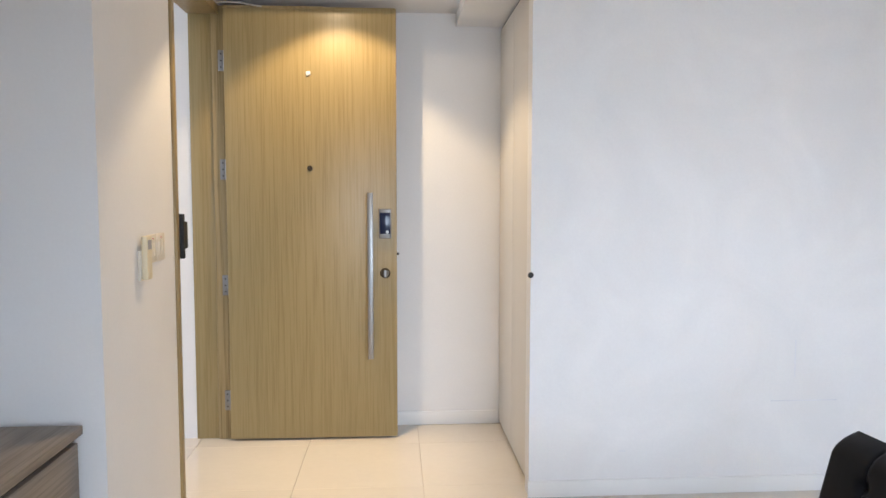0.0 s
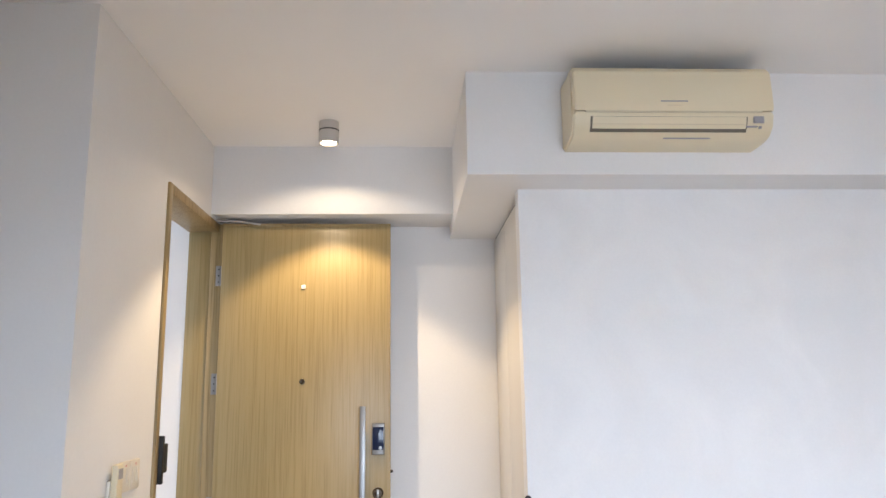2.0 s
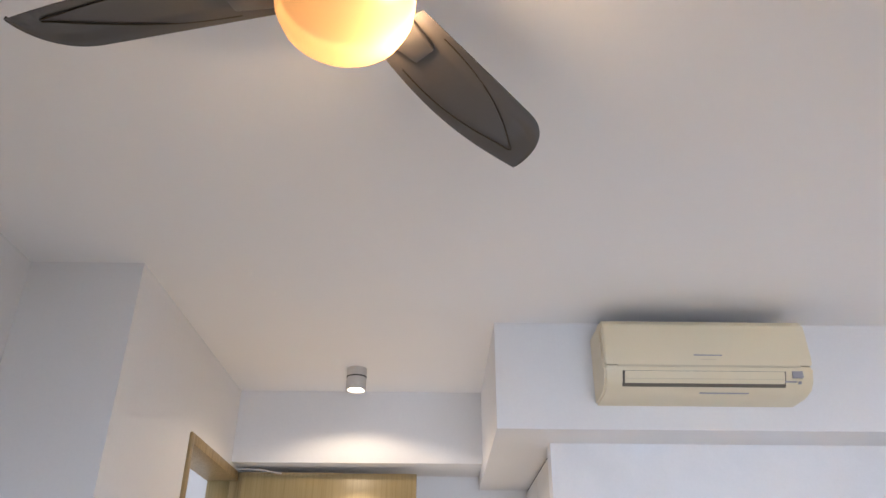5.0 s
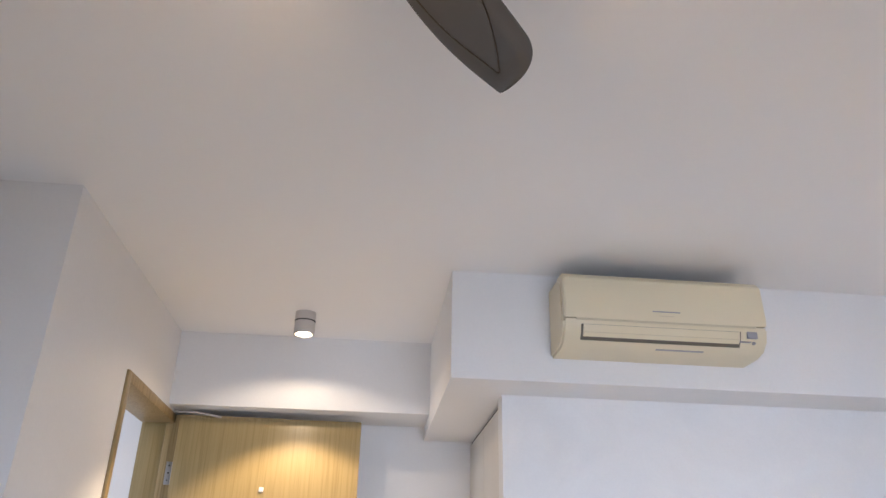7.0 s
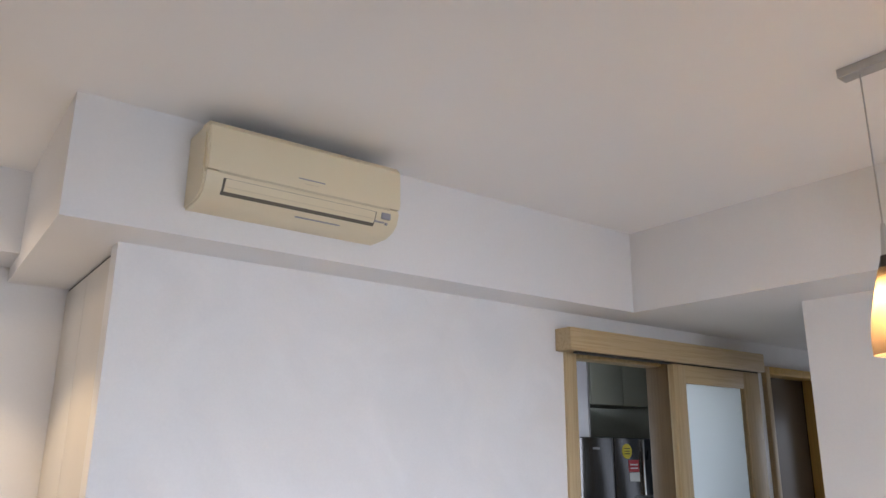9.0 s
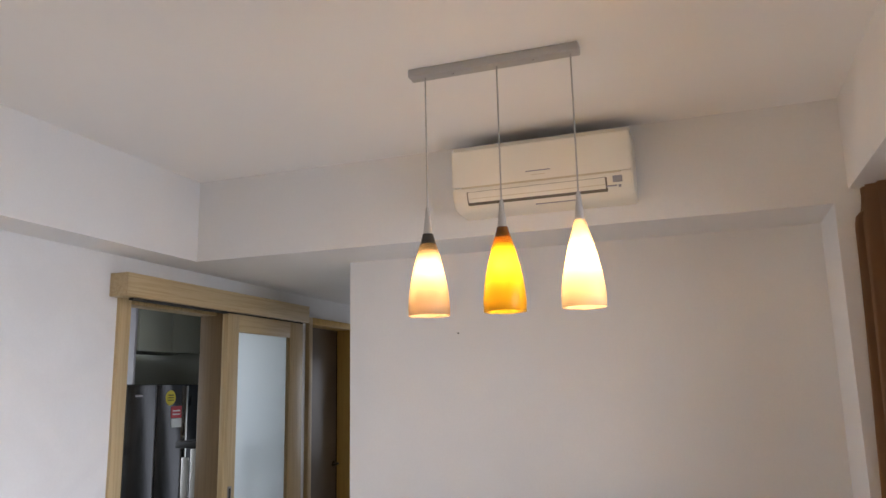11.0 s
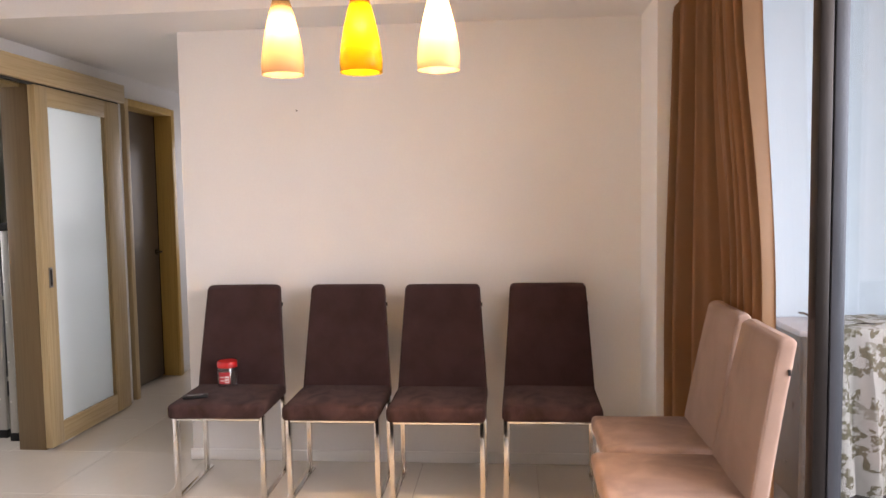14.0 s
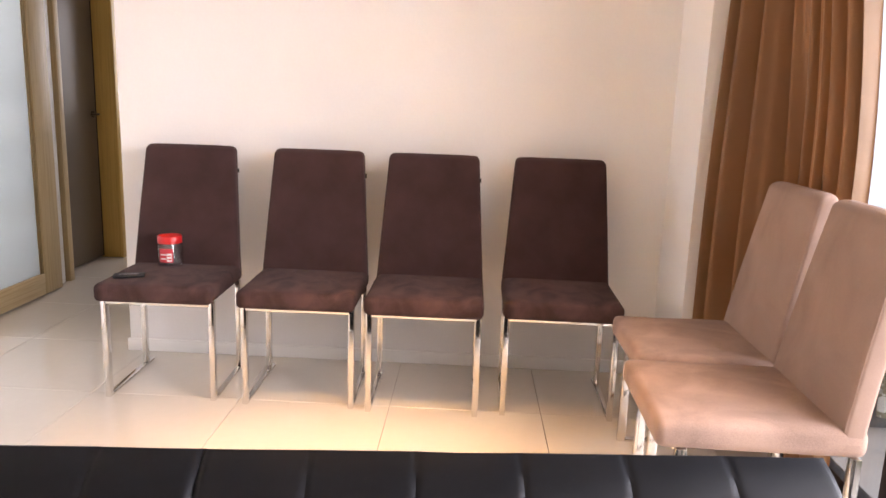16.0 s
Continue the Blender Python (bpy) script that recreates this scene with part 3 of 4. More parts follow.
sp = thing("ceiling_spotlight", pose(-0.267, 3.556, 2.664), "short grey cylindrical ceiling spotlight, switched on", "spotlight")
part("body", lathe([(0.045, 0.010), (0.049, 0.012), (0.049, 0.06), (0.049, 0.0625), (0.049, 0.066), (0.049, 0.068), (0.049, 0.10), (0, 0.1)], 32), M_SPOT, sp)
part("ring", lathe([(0.047, 0.051), (0.0498, 0.052), (0.0498, 0.058), (0.047, 0.059)], 32), M_SLOT, sp, "dark joint ring")
part("rim", lathe([(0.049, 0.012), (0.049, -0.008), (0.043, -0.010), (0.040, -0.004), (0.040, 0.012)], 32), M_SPOT, sp)
part("lens", lathe([(0, 0.004), (0.02, 0.003), (0.040, 0.006)], 24), M_BULB, sp, "glowing warm lens")
spot = lamp("spotlight_beam", "SPOT", pose(-0.267, 3.556, 2.648), 41, (1.0, 0.74, 0.40))
spill = lamp("spotlight_spill", "SPOT", pose(-0.267, 3.556, 2.649), 4.2, (1.0, 0.80, 0.52))
spill.data.spot_size, spill.data.spot_blend, spill.data.shadow_soft_size = radians(154), 0.32, 0.012
core = lamp("spotlight_core", "SPOT", pose(-0.267, 3.556, 2.647), 120, (1.0, 0.76, 0.42))
core.data.spot_size, core.data.spot_blend, core.data.shadow_soft_size = radians(44), 1.0, 0.012
spot.data.spot_size, spot.data.spot_blend, spot.data.shadow_soft_size = radians(101), 0.30, 0.012


# ---- air conditioners ----
def air_conditioner(m, body, under, label):
    """Back on the plane y = 0 of its own, front to -y; base at the lower back edge."""
    t = thing("air_conditioner", m, label, "air conditioner", "wall air conditioners")
    w = 0.405
    prof = [(0, 0), (-0.12, 0.0), (-0.165, 0.012), (-0.200, 0.045), (-0.214, 0.092), (-0.216, 0.104), (-0.195, 0.106), (-0.195, 0.27), (-0.15, 0.304), (0, 0.308)]
    part("body", extrude_profile(prof, -w, w, 0.008), body, t)
    fp = [(-0.195, 0.110), (-0.222, 0.108), (-0.227, 0.14), (-0.220, 0.285), (-0.194, 0.312), (-0.13, 0.315), (-0.13, 0.290), (-0.185, 0.262)]
    p = part("front_panel", extrude_profile(fp, -w + 0.003, w - 0.003, 0.006), body, t)
    part("panel_shadow", slab((-w + 0.05, -0.220, 0.1005), (w - 0.05, -0.20, 0.108)), under, t)
    part("brand_mark", slab((-0.055, -0.2275, 0.146), (0.055, -0.2255, 0.151)), M_GREYLAB, p)
    part("brand_line", slab((-0.03, -0.2268, 0.129), (0.03, -0.2248, 0.1315)), under, p)
    fm = part("louvre", extrude_profile([(-0.198, 0.036), (-0.218, 0.080), (-0.2215, 0.080), (-0.2145, 0.052), (-0.202, 0.034)], -w + 0.077, w - 0.117, 0.001), body, t)
    part("louvre_line", slab((-w + 0.078, -0.2155, 0.0485), (w - 0.118, -0.2135, 0.0505)), under, fm)
    part("outlet", extrude_profile([(-0.186, 0.024), (-0.2025, 0.045), (-0.2166, 0.083), (-0.214, 0.083), (-0.18, 0.04)], -w + 0.070, w - 0.110), M_OUTLET, t)
    part("receiver", slab((w - 0.085, -0.217, 0.058), (w - 0.045, -0.205, 0.086), 0.001), M_GREYLAB, t)
    part("rating_mark", slab((w - 0.115, -0.2085, 0.042), (w - 0.07, -0.198, 0.046)), M_GREYLAB, t)
    part("button", slab((w - 0.062, -0.2065, 0.036), (w - 0.052, -0.196, 0.046), 0.001), M_GREYLAB, t)
    part("sticker", slab((-0.03, -0.160, 0.0075), (0.16, -0.140, 0.0100)), M_GREYLAB, t)
    part("grille", slab((-w + 0.06, -0.12, 0.3085), (w - 0.06, -0.01, 0.316), 0.002), M_SLOT, t)
    return t


air_conditioner(pose(1.171, BEAM_Y, 2.409) @ Matrix.Diagonal((0.992, 0.985, 0.92, 1)), M_IVORY, M_IVORY_D, "yellowed ivory wall air conditioner on the white beam")
air_conditioner(pose(EBEAM_X, 0.972, 2.393, 0, 0, -90) @ Matrix.Diagonal((1, 1, 0.965, 1)), M_WHITEAC, M_IVORY_D, "off-white wall air conditioner above the dining chairs")

# ---- ceiling fan ----
fan = thing("ceiling_fan", pose(-0.022, 0.872, 2.45), "bronze-brown three-blade ceiling fan with a lit globe", "ceiling fan")
part("canopy", lathe([(0, 0.314), (0.07, 0.313), (0.065, 0.28), (0.03, 0.25), (0.016, 0.24), (0.016, 0.14), (0, 0.14)], 28), M_FAN_D, fan)
part("motor", lathe([(0, 0.15), (0.06, 0.145), (0.105, 0.12), (0.115, 0.08), (0.115, 0.035), (0.095, 0.012), (0, 0.012)], 36), M_FAN_D, fan)
part("globe", lathe([(0.108, 0.012), (0.111, 0.0), (0.108, -0.025), (0.096, -0.05), (0.074, -0.07), (0.042, -0.084), (0, -0.09)], 36), M_GLOBE, fan, "glowing opal glass globe")
lamp("fan_bulb", "POINT", pose(0.040, 0.885, 2.424), 21, (1.0, 0.72, 0.40)).data.shadow_soft_size = 0.03


def blade_edges(s):
    """The two long edges of a blade at s of its length: one runs straight to a point, the other rounds in to it."""
    w = 0.050 + 0.017 * math.sin(math.pi * min(1, s * 0.78 + 0.06))
    hi = w * (1 - 0.10 * s * s) + 0.010 * math.sin(math.pi * s)
    lo = -w + 0.010 * math.sin(math.pi * s)
    if s > 0.74:
        q = (s - 0.74) / 0.26
        lo += (hi - lo) * (1 - math.sqrt(max(0, 1 - q ** 2.6))) * 0.97
    return lo, hi


def blade_point(s, q):
    lo, hi = blade_edges(s)
    y = lo + (hi - lo) * (q + 1) / 2
    return 0.13 + 0.462 * s, y, 0.046 - 0.22 * y + 0.006 * (1 - q * q)


def blade_mesh():
    """A tapered moulded blade, along +x from the motor."""
    bm = bmesh.new()
    rows = []
    for i in range(37):
        s = math.sin(i / 36 * math.pi / 2)
        low, top = [], []
        for j in range(13):
            q = -1 + j / 6
            x, y, z = blade_point(s, q)
            t = 0.0035 * math.sqrt(max(0.05, 1 - q * q))
            dish = 0.004 * smooth(0.75, 0.55, abs(q - 0.05)) * smooth(0.95, 0.85, s)
            low.append(bm.verts.new((x, y, z - t + dish)))
            top.append(bm.verts.new((x, y, z + t + dish)))
        rows.append(low + top[::-1])
    for p, q in zip(rows, rows[1:]):
        for k in range(26):
            bm.faces.new((p[k], p[(k + 1) % 26], q[(k + 1) % 26], q[k]))
    bm.faces.new(rows[0])
    bm.faces.new(rows[-1])
    bmesh.ops.recalc_face_normals(bm, faces=bm.faces[:])
    return bm


def blade_line():
    """The V-shaped moulded line on the underside of a blade."""
    pts = []
    for k in range(25):
        f = k / 24
        pts.append(blade_point(0.16 + 0.70 * f, 0.80 - 0.30 * f ** 2))
    for k in range(1, 9):
        a = math.pi * k / 9
        pts.append(blade_point(0.86 + 0.030 * math.sin(a), 0.40 + 0.10 * math.cos(a)))
    for k in range(25):
        f = 1 - k / 24
        pts.append(blade_point(0.16 + 0.70 * f, -0.80 + 1.10 * f ** 2.2))
    return tube([(x, y, z - 0.0015) for x, y, z in pts], 0.0016, 6)


for ang in (53.0, 167.0, 289.5):
    b = part("blade", blade_mesh(), M_FAN, fan, "brown moulded fan blade")
    b.matrix_basis = pose(0, 0, 0, 0, 0, ang)
    part("rib_line", blade_line(), M_FAN_D, b)
    arm = slab((0.085, -0.034, 0.036), (0.205, 0.034, 0.050), 0.005)
    for v in arm.verts:
        if v.co.x > 0.15:
            v.co.y *= 0.62
        v.co.z -= 0.22 * v.co.y
    part("blade_arm", arm, M_FAN, b)

# ---- sliding kitchen door ----
sd = tagged(new("door_2"), "pale oak sliding door with frosted glass, half open", "sliding door", "", "structure")
part("pelmet", slab((2.872, 3.06, 2.092), (4.70, N_Y, 2.212), 0.003), M_SLIDE_X, sd)
part("track", slab((2.95, 3.09, 2.08), (4.66, 3.12, 2.092)), M_SLOT, sd)
SX0, SX1, SY0, SY1 = 3.752, 4.650, 3.083, 3.125
GX0, GX1, GZ0, GZ1 = 3.866, 4.475, 0.135, 1.973
for a, b in ((SX0, GX0), (GX1, SX1)):
    part("stile", slab((a, SY0, 0.012), (b, SY1, 2.082), 0.002), M_SLIDE, sd)
for a, b in ((GZ1, 2.082), (0.012, GZ0)):
    part("rail", slab((GX0, SY0 + 0.0005, a), (GX1, SY1 - 0.0005, b), 0.002), M_SLIDE_X, sd)
part("pane", slab((GX0, SY0 + 0.018, GZ0), (GX1, SY0 + 0.025, GZ1)), M_FROST, sd, "frosted white glass")
for x0, x1 in ((GX0, GX0 + 0.006), (GX1 - 0.022, GX1 - 0.012), (GX1 - 0.005, GX1)):
    part("bead", slab((x0, SY0 + 0.008, GZ0), (x1, SY0 + 0.018, GZ1)), M_JAMB, sd)
pl = part("flush_pull", slab((3.795, SY0 - 0.004, 0.935), (3.831, SY0 + 0.001, 1.052), 0.003), M_STEEL, sd, "recessed steel flush pull")
part("recess", slab((3.804, SY0 - 0.0055, 0.947), (3.822, SY0 - 0.0035, 1.040)), M_SLOT, pl)
fr2 = tagged(new("door_frame_2"), "pale oak lining of the kitchen opening", "door frame", "", "structure")
part("jamb", slab((2.93, N_Y - 0.018, 0), (3.012, N_Y + 0.115, 2.10), 0.002), M_SLIDE, fr2)
part("mullion", slab((3.757, N_Y - 0.045, 0), (3.802, N_Y + 0.115, 2.092), 0.002), M_STAIN, fr2, "brown-stained oak post")
part("head", slab((3.012, N_Y - 0.002, 2.07), (3.757, N_Y + 0.115, 2.092), 0.002), M_JAMB, fr2)
structure("trim", slab((4.712, N_Y - 0.03, 0), (4.795, N_Y, 2.10), 0.003), M_SKIRT, "white edge trim beside the sliding door", "trim")

# corridor door
fr3 = tagged(new("door_frame_3"), "oak frame of the corridor door", "door frame", "", "structure")
part("jamb", slab((4.825, N_Y - 0.045, 0), (4.875, N_Y + 0.23, 2.15), 0.002), M_SLIDE, fr3)
part("jamb", slab((5.545, N_Y - 0.045, 0), (5.60, N_Y + 0.23, 2.15), 0.002), M_GOLDEN, fr3)
part("head", slab((4.875, N_Y - 0.045, 2.10), (5.545, N_Y + 0.23, 2.15), 0.002), M_GOLDEN, fr3)
d3 = tagged(new("door_3"), "closed dark brown glossy corridor door", "door", "", "structure")
part("leaf", slab((4.877, 3.272, 0.012), (5.543, 3.312, 2.098), 0.002), M_DOOR_D, d3)
lv = part("door_handle", lathe([(0, 0), (0.024, 0), (0.024, 0.006), (0.008, 0.008), (0.008, 0.04), (0, 0.042)], 20), M_FAN_D, d3, "dark bronze lever handle")
lv.matrix_basis = pose(5.49, 3.272, 1.02, 90)
part("lever", slab((-0.10, -0.007, 0.036), (0.008, 0.007, 0.048), 0.003), M_FAN_D, lv)
part("shadow_gap", slab((5.530, 3.2705, 0.012), (5.543, 3.2725, 2.098)), M_SLOT, d3)
structure("wall_room", slab((4.84, 3.42, -0.05), (5.9, 3.5, BEAM_Z)), M_WALL, "plain wall behind the corridor door", "wall")

# kitchen: fridge, wall cabinet and a dark sheet for the recess shade
fg = thing("fridge", pose(4.31, 4.02, 0), "dark steel two-door fridge with energy labels", "fridge")
part("cabinet", slab((-0.375, 0.03, 0.03), (0.375, 0.66, 1.665), 0.008), M_FRIDGE_D, fg)
part("door", slab((-0.375, -0.03, 0.06), (-0.090, 0.03, 1.67), 0.012), M_FRIDGE, fg, "dark brushed steel door")
part("door_gap", slab((-0.092, -0.018, 0.06), (-0.076, 0.03, 1.665)), M_NICKEL, fg, "bright edge between the doors")
dl = part("door", slab((-0.078, -0.03, 0.06), (0.215, 0.03, 1.67), 0.012), M_FRIDGE, fg, "dark brushed steel door")
part("door", slab((0.235, -0.03, 0.06), (0.375, 0.03, 1.67), 0.012), M_FRIDGE_D, fg)
part("handle", slab((0.212, -0.045, 0.5), (0.232, -0.01, 1.66), 0.004), M_CHROME, fg)
part("brand_mark", slab((-0.30, -0.032, 1.585), (-0.23, -0.029, 1.60)), M_GREYLAB, dl)
st = part("label_sticker", lathe([(0, 0), (0.053, 0), (0.053, 0.002), (0, 0.003)], 24), M_YELLOW, dl, "round yellow energy label")
st.matrix_basis = pose(0.053, -0.0295, 1.575, 90)
for a, b, m_ in (((0.065, 1.432), (0.175, 1.515), M_REDLAB), ((0.07, 1.365), (0.178, 1.428), M_PAPER)):
    part("label_sticker", slab((a[0], -0.0325, a[1]), (b[0], -0.0295, b[1])), m_, dl)
for k in range(3):
    part("label_bar", slab((0.025, -0.0342, 1.555 + 0.018 * k), (0.082, -0.0318, 1.561 + 0.018 * k)), M_SLOT, dl)
for k in range(2):
    part("label_bar", slab((0.08, -0.0335, 1.453 + 0.025 * k), (0.16, -0.0322, 1.462 + 0.025 * k)), M_PAPER, dl)
tu = thing("kitchen_cabinet", pose(4.05, 4.02, 0), "green-grey wall cabinet in dimmed paint over a dark fridge recess", "cabinet")
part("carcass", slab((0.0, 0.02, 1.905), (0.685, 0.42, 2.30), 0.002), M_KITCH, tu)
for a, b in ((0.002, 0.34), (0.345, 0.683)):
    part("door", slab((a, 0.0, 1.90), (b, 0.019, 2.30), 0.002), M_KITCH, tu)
# Shade under the cabinet is put in as a dark grey sheet.
part("recess_shade_sheet", slab((0.0, 0.66, 0.0), (0.685, 0.685, 1.905)), M_GREYLAB, tu, "grey sheet for the recess shade")
part("side_panel", slab((-0.018, 0.02, 0.0), (-0.001, 0.685, 2.30)), M_GREYLAB, tu)

# folded ladder behind the kitchen post
ld = thing("step_ladder", pose(3.915, 3.42, 0, 0, 0, -90), "folded aluminium step ladder with black feet on the kitchen floor", "ladder")
for x, y0, y1, top in ((0.0, 0.0, 0.38, 1.26), (-0.110, 0.055, 0.325, 1.20)):
    for y in (y0, y1):
        rl = part("rail", slab((x - 0.022, y - 0.012, 0.03), (x + 0.022, y + 0.012, top), 0.003), M_NICKEL, ld, "aluminium side rail")
        part("foot", slab((x - 0.027, y - 0.017, 0.0), (x + 0.027, y + 0.017, 0.05), 0.004), M_BLACK, rl, "black rubber foot")
        for k in range(1, 5):
            part("rivet", lathe([(0, 0), (0.006, 0), (0.004, 0.003), (0, 0.0035)], 10), M_PAPER, rl).matrix_basis = pose(x - 0.012, y - 0.012, 0.24 * k, 90)
for k in range(1, 5):
    part("step", slab((-0.035, 0.012, 0.24 * k - 0.014), (0.030, 0.368, 0.24 * k + 0.014), 0.003), M_NICKEL, ld)
for z in (0.35, 0.85):
    part("brace", slab((-0.117, 0.067, z - 0.012), (-0.103, 0.313, z + 0.012), 0.002), M_NICKEL, ld)
part("top_cap", slab((-0.135, -0.018, 1.262), (0.035, 0.398, 1.305), 0.006), M_BLACK, ld, "black plastic top")

# ---- pendant lamp ----
PX, PY = 2.333, 0.98
pen = thing("pendant_lamp", pose(PX, PY, CEIL_Z), "brushed steel ceiling bar with three lit glass pendants", "pendant lamp")
part("ceiling_bar", slab((-0.028, -0.315, -0.032), (0.028, 0.315, -0.001), 0.003), M_NICKEL, pen)
for y in (-0.15, 0.15):
    part("bar_screw", lathe([(0, -0.036), (0.006, -0.036), (0.006, -0.03), (0, -0.03)], 12, (0, y, 0)), M_NICKEL, pen)
for dy, zb, gl, neck, pw in ((0.262, 1.846, M_PEACH, M_SMOKE, 25), (-0.018, 1.846, M_AMBER, M_BROWNGL, 24), (-0.290, 1.846, M_CREAM, M_CREAM, 27)):
    z = zb - CEIL_Z
    ytop = dy * 0.98
    part("cord", tube([(0, ytop, -0.03), (0, ytop, z + 0.385)], 0.0028, 8), M_NICKEL, pen)
    part("socket_cap", lathe([(0, 0.39), (0.006, 0.39), (0.008, 0.375), (0.016, 0.30), (0.017, 0.288), (0, 0.288)], 20, (0, ytop, z)), M_NICKEL, pen, "tapered steel socket cap")
    part("shade_neck", lathe([(0.0, 0.292), (0.019, 0.292), (0.023, 0.275), (0.029, 0.255), (0.027, 0.255), (0.017, 0.286), (0, 0.286)], 28, (0, ytop, z)), neck, pen)
    out = [(0.029, 0.255), (0.041, 0.215), (0.053, 0.165), (0.064, 0.115), (0.071, 0.065), (0.0735, 0.03), (0.072, 0.004), (0.073, 0.0)]
    part("shade", lathe(out + [(r - 0.003, q) for r, q in out[::-1]], 40, (0, ytop, z)), gl, pen, "glowing bell-shaped glass shade")
    lamp("pendant_bulb", "POINT", pose(PX, PY + ytop, zb + 0.160), pw, (1.0, 0.62, 0.24)).data.shadow_soft_size = 0.028


# ---- dining chairs ----
def cushion(a, b, top_in=0.0, puff=0.008, n=10):
    """A padded seat from corner a to b."""
    bm = slab(a, b, 0.022, 3)
    bmesh.ops.subdivide_edges(bm, edges=[e for e in bm.edges if e.calc_length() > 0.2], cuts=n, use_grid_fill=True)
    cx, cy = (a[0] + b[0]) / 2, (a[1] + b[1]) / 2
    for v in bm.verts:
        u, w = (v.co.x - cx) / (b[0] - a[0]) * 2, (v.co.y - cy) / (b[1] - a[1]) * 2
        if v.co.z > (a[2] + b[2]) / 2:
            v.co.z += puff * (1 - u * u) * (1 - w * w) + 0.003 * noise.noise(v.co * 7)
    return bm


def back_width(s):
    return 0.226 - 0.037 * s


def backrest():
    """Tapered, slightly hollow padded back with rounded edges, leaning to the rear."""
    bm = bmesh.new()
    high, thick, r = 0.551, 0.029, 0.013
    levels = [0, 0.01, 0.03] + [0.06 + 0.06 * k for k in range(15)] + [0.952] + [1 - 0.042 * (1 - math.sin(math.pi / 2 * k / 6)) for k in range(7)]
    rows = []
    for s in levels:
        down = (1 - s) * high
        inset = 0.024 - math.sqrt(max(0, 0.024 ** 2 - max(0, 0.024 - down) ** 2))
        w = back_width(s) - inset * 0.75
        th = thick - min(inset, 0.018)
        rr = min(r, th * 0.9)
        ring = []
        for sx, sy in ((1, 1), (-1, 1), (-1, -1), (1, -1)):
            start = {(1, 1): 0, (-1, 1): 90, (-1, -1): 180, (1, -1): 270}[(sx, sy)]
            for k in range(5):
                a = radians(start + 22.5 * k)
                ring.append((sx * (th - rr) + rr * math.cos(a), sy * (w - rr) + rr * math.sin(a)))
            if sy == sx:
                continue
            for k in range(1, 6):
                ring.append((sx * th, sy * (w - rr) * (1 - k / 3)))
        ring = sorted(ring, key=lambda p: math.atan2(p[1] / w, p[0] / th))
        row = []
        for x, y in ring:
            q = y / w
            row.append(bm.verts.new((x + 0.152 + 0.098 * s ** 1.15 + 0.006 * q * q, y, 0.425 + high * s - 0.002 * q ** 4 * s)))
        rows.append(row)
    n = len(rows[0])
    for p, q in zip(rows, rows[1:]):
        for k in range(n):
            bm.faces.new((p[k], p[(k + 1) % n], q[(k + 1) % n], q[k]))
    bm.faces.new(rows[0])
    bm.faces.new(rows[-1])
    bmesh.ops.recalc_face_normals(bm, faces=bm.faces[:])
    return bm


def piping(side):
    """Sewn edge along the front of one side of the back."""
    pts = []
    for k in range(15):
        s = 0.03 + 0.90 * k / 14
        pts.append((0.158 + 0.098 * s ** 1.15 - 0.0252, side * (back_width(s) - 0.0040), 0.425 + 0.551 * s))
    return tube(pts, 0.0018, 6)


def dining_chair(m, cover, seat_cover, label, group, marked=True, front=-0.245, sewn=False):
    """Origin on the floor under the seat; faces -x."""
    t = thing("dining_chair", m, label, "chair", group)
    part("seat", cushion((front, -0.225, 0.402), (0.20, 0.225, 0.474)), seat_cover, t)
    part("backrest", backrest(), cover, t)
    part("front_rail", slab((front + 0.050, -0.205, 0.384), (front + 0.075, 0.205, 0.402), 0.002), M_CHROME, t)
    for s in (-1, 1):
        y0, y1 = sorted((s * 0.219, s * 0.197))
        part("leg", slab((front + 0.050, y0, 0.0), (front + 0.078, y1, 0.402), 0.002), M_CHROME, t)
        part("leg", slab((0.165, y0, 0.012), (0.19, y1, 0.402), 0.002), M_CHROME, t)
        part("floor_rail", slab((front + 0.078, y0, 0.0), (0.245, y1, 0.012), 0.002), M_CHROME, t)
    if sewn:
        part("piping", piping(-1), cover, t)
    if marked:
        part("tag", slab((0.250, -0.201, 0.862), (0.2575, -0.193, 0.880)), M_BLACK, t)
    return t


ch = dining_chair(pose(3.30, 1.84, 0, 0, 0, 1.5), M_SUEDE, M_SUEDE_TOP, "dark brown suede dining chair on chrome legs", "brown chairs along the wall")
for y, x, a in ((1.288, 3.29, 0.5), (0.80, 3.275, 0), (0.273, 3.30, -1)):
    copy_thing(ch, pose(x, y, 0, 0, 0, a))
bc = dining_chair(pose(2.735, -0.135, 0, 0, 0, -90), M_BLUSH, M_BLUSH_TOP, "pale blush suede dining chair on chrome legs", "blush chairs by the window", False, -0.255, True)
dining_chair(pose(2.272, -0.122, 0, 0, 0, -91), M_BLUSH, M_BLUSH_TOP, "pale blush suede dining chair with a small black tag", "blush chairs by the window", True, -0.297, True)

jar = thing("cookie_jar", pose(3.375, 1.885, 0.481) @ Matrix.Diagonal((1.13, 1.13, 1.06, 1)), "empty clear jar with a red lid on the chair seat", "jar")
jb = part("jar_body", lathe([(0, 0.0), (0.042, 0.0), (0.045, 0.006), (0.045, 0.075), (0.038, 0.095), (0.038, 0.1), (0.036, 0.1), (0.036, 0.094), (0.043, 0.074), (0.043, 0.008), (0, 0.004)], 32), M_JAR, jar, "clear plastic jar")
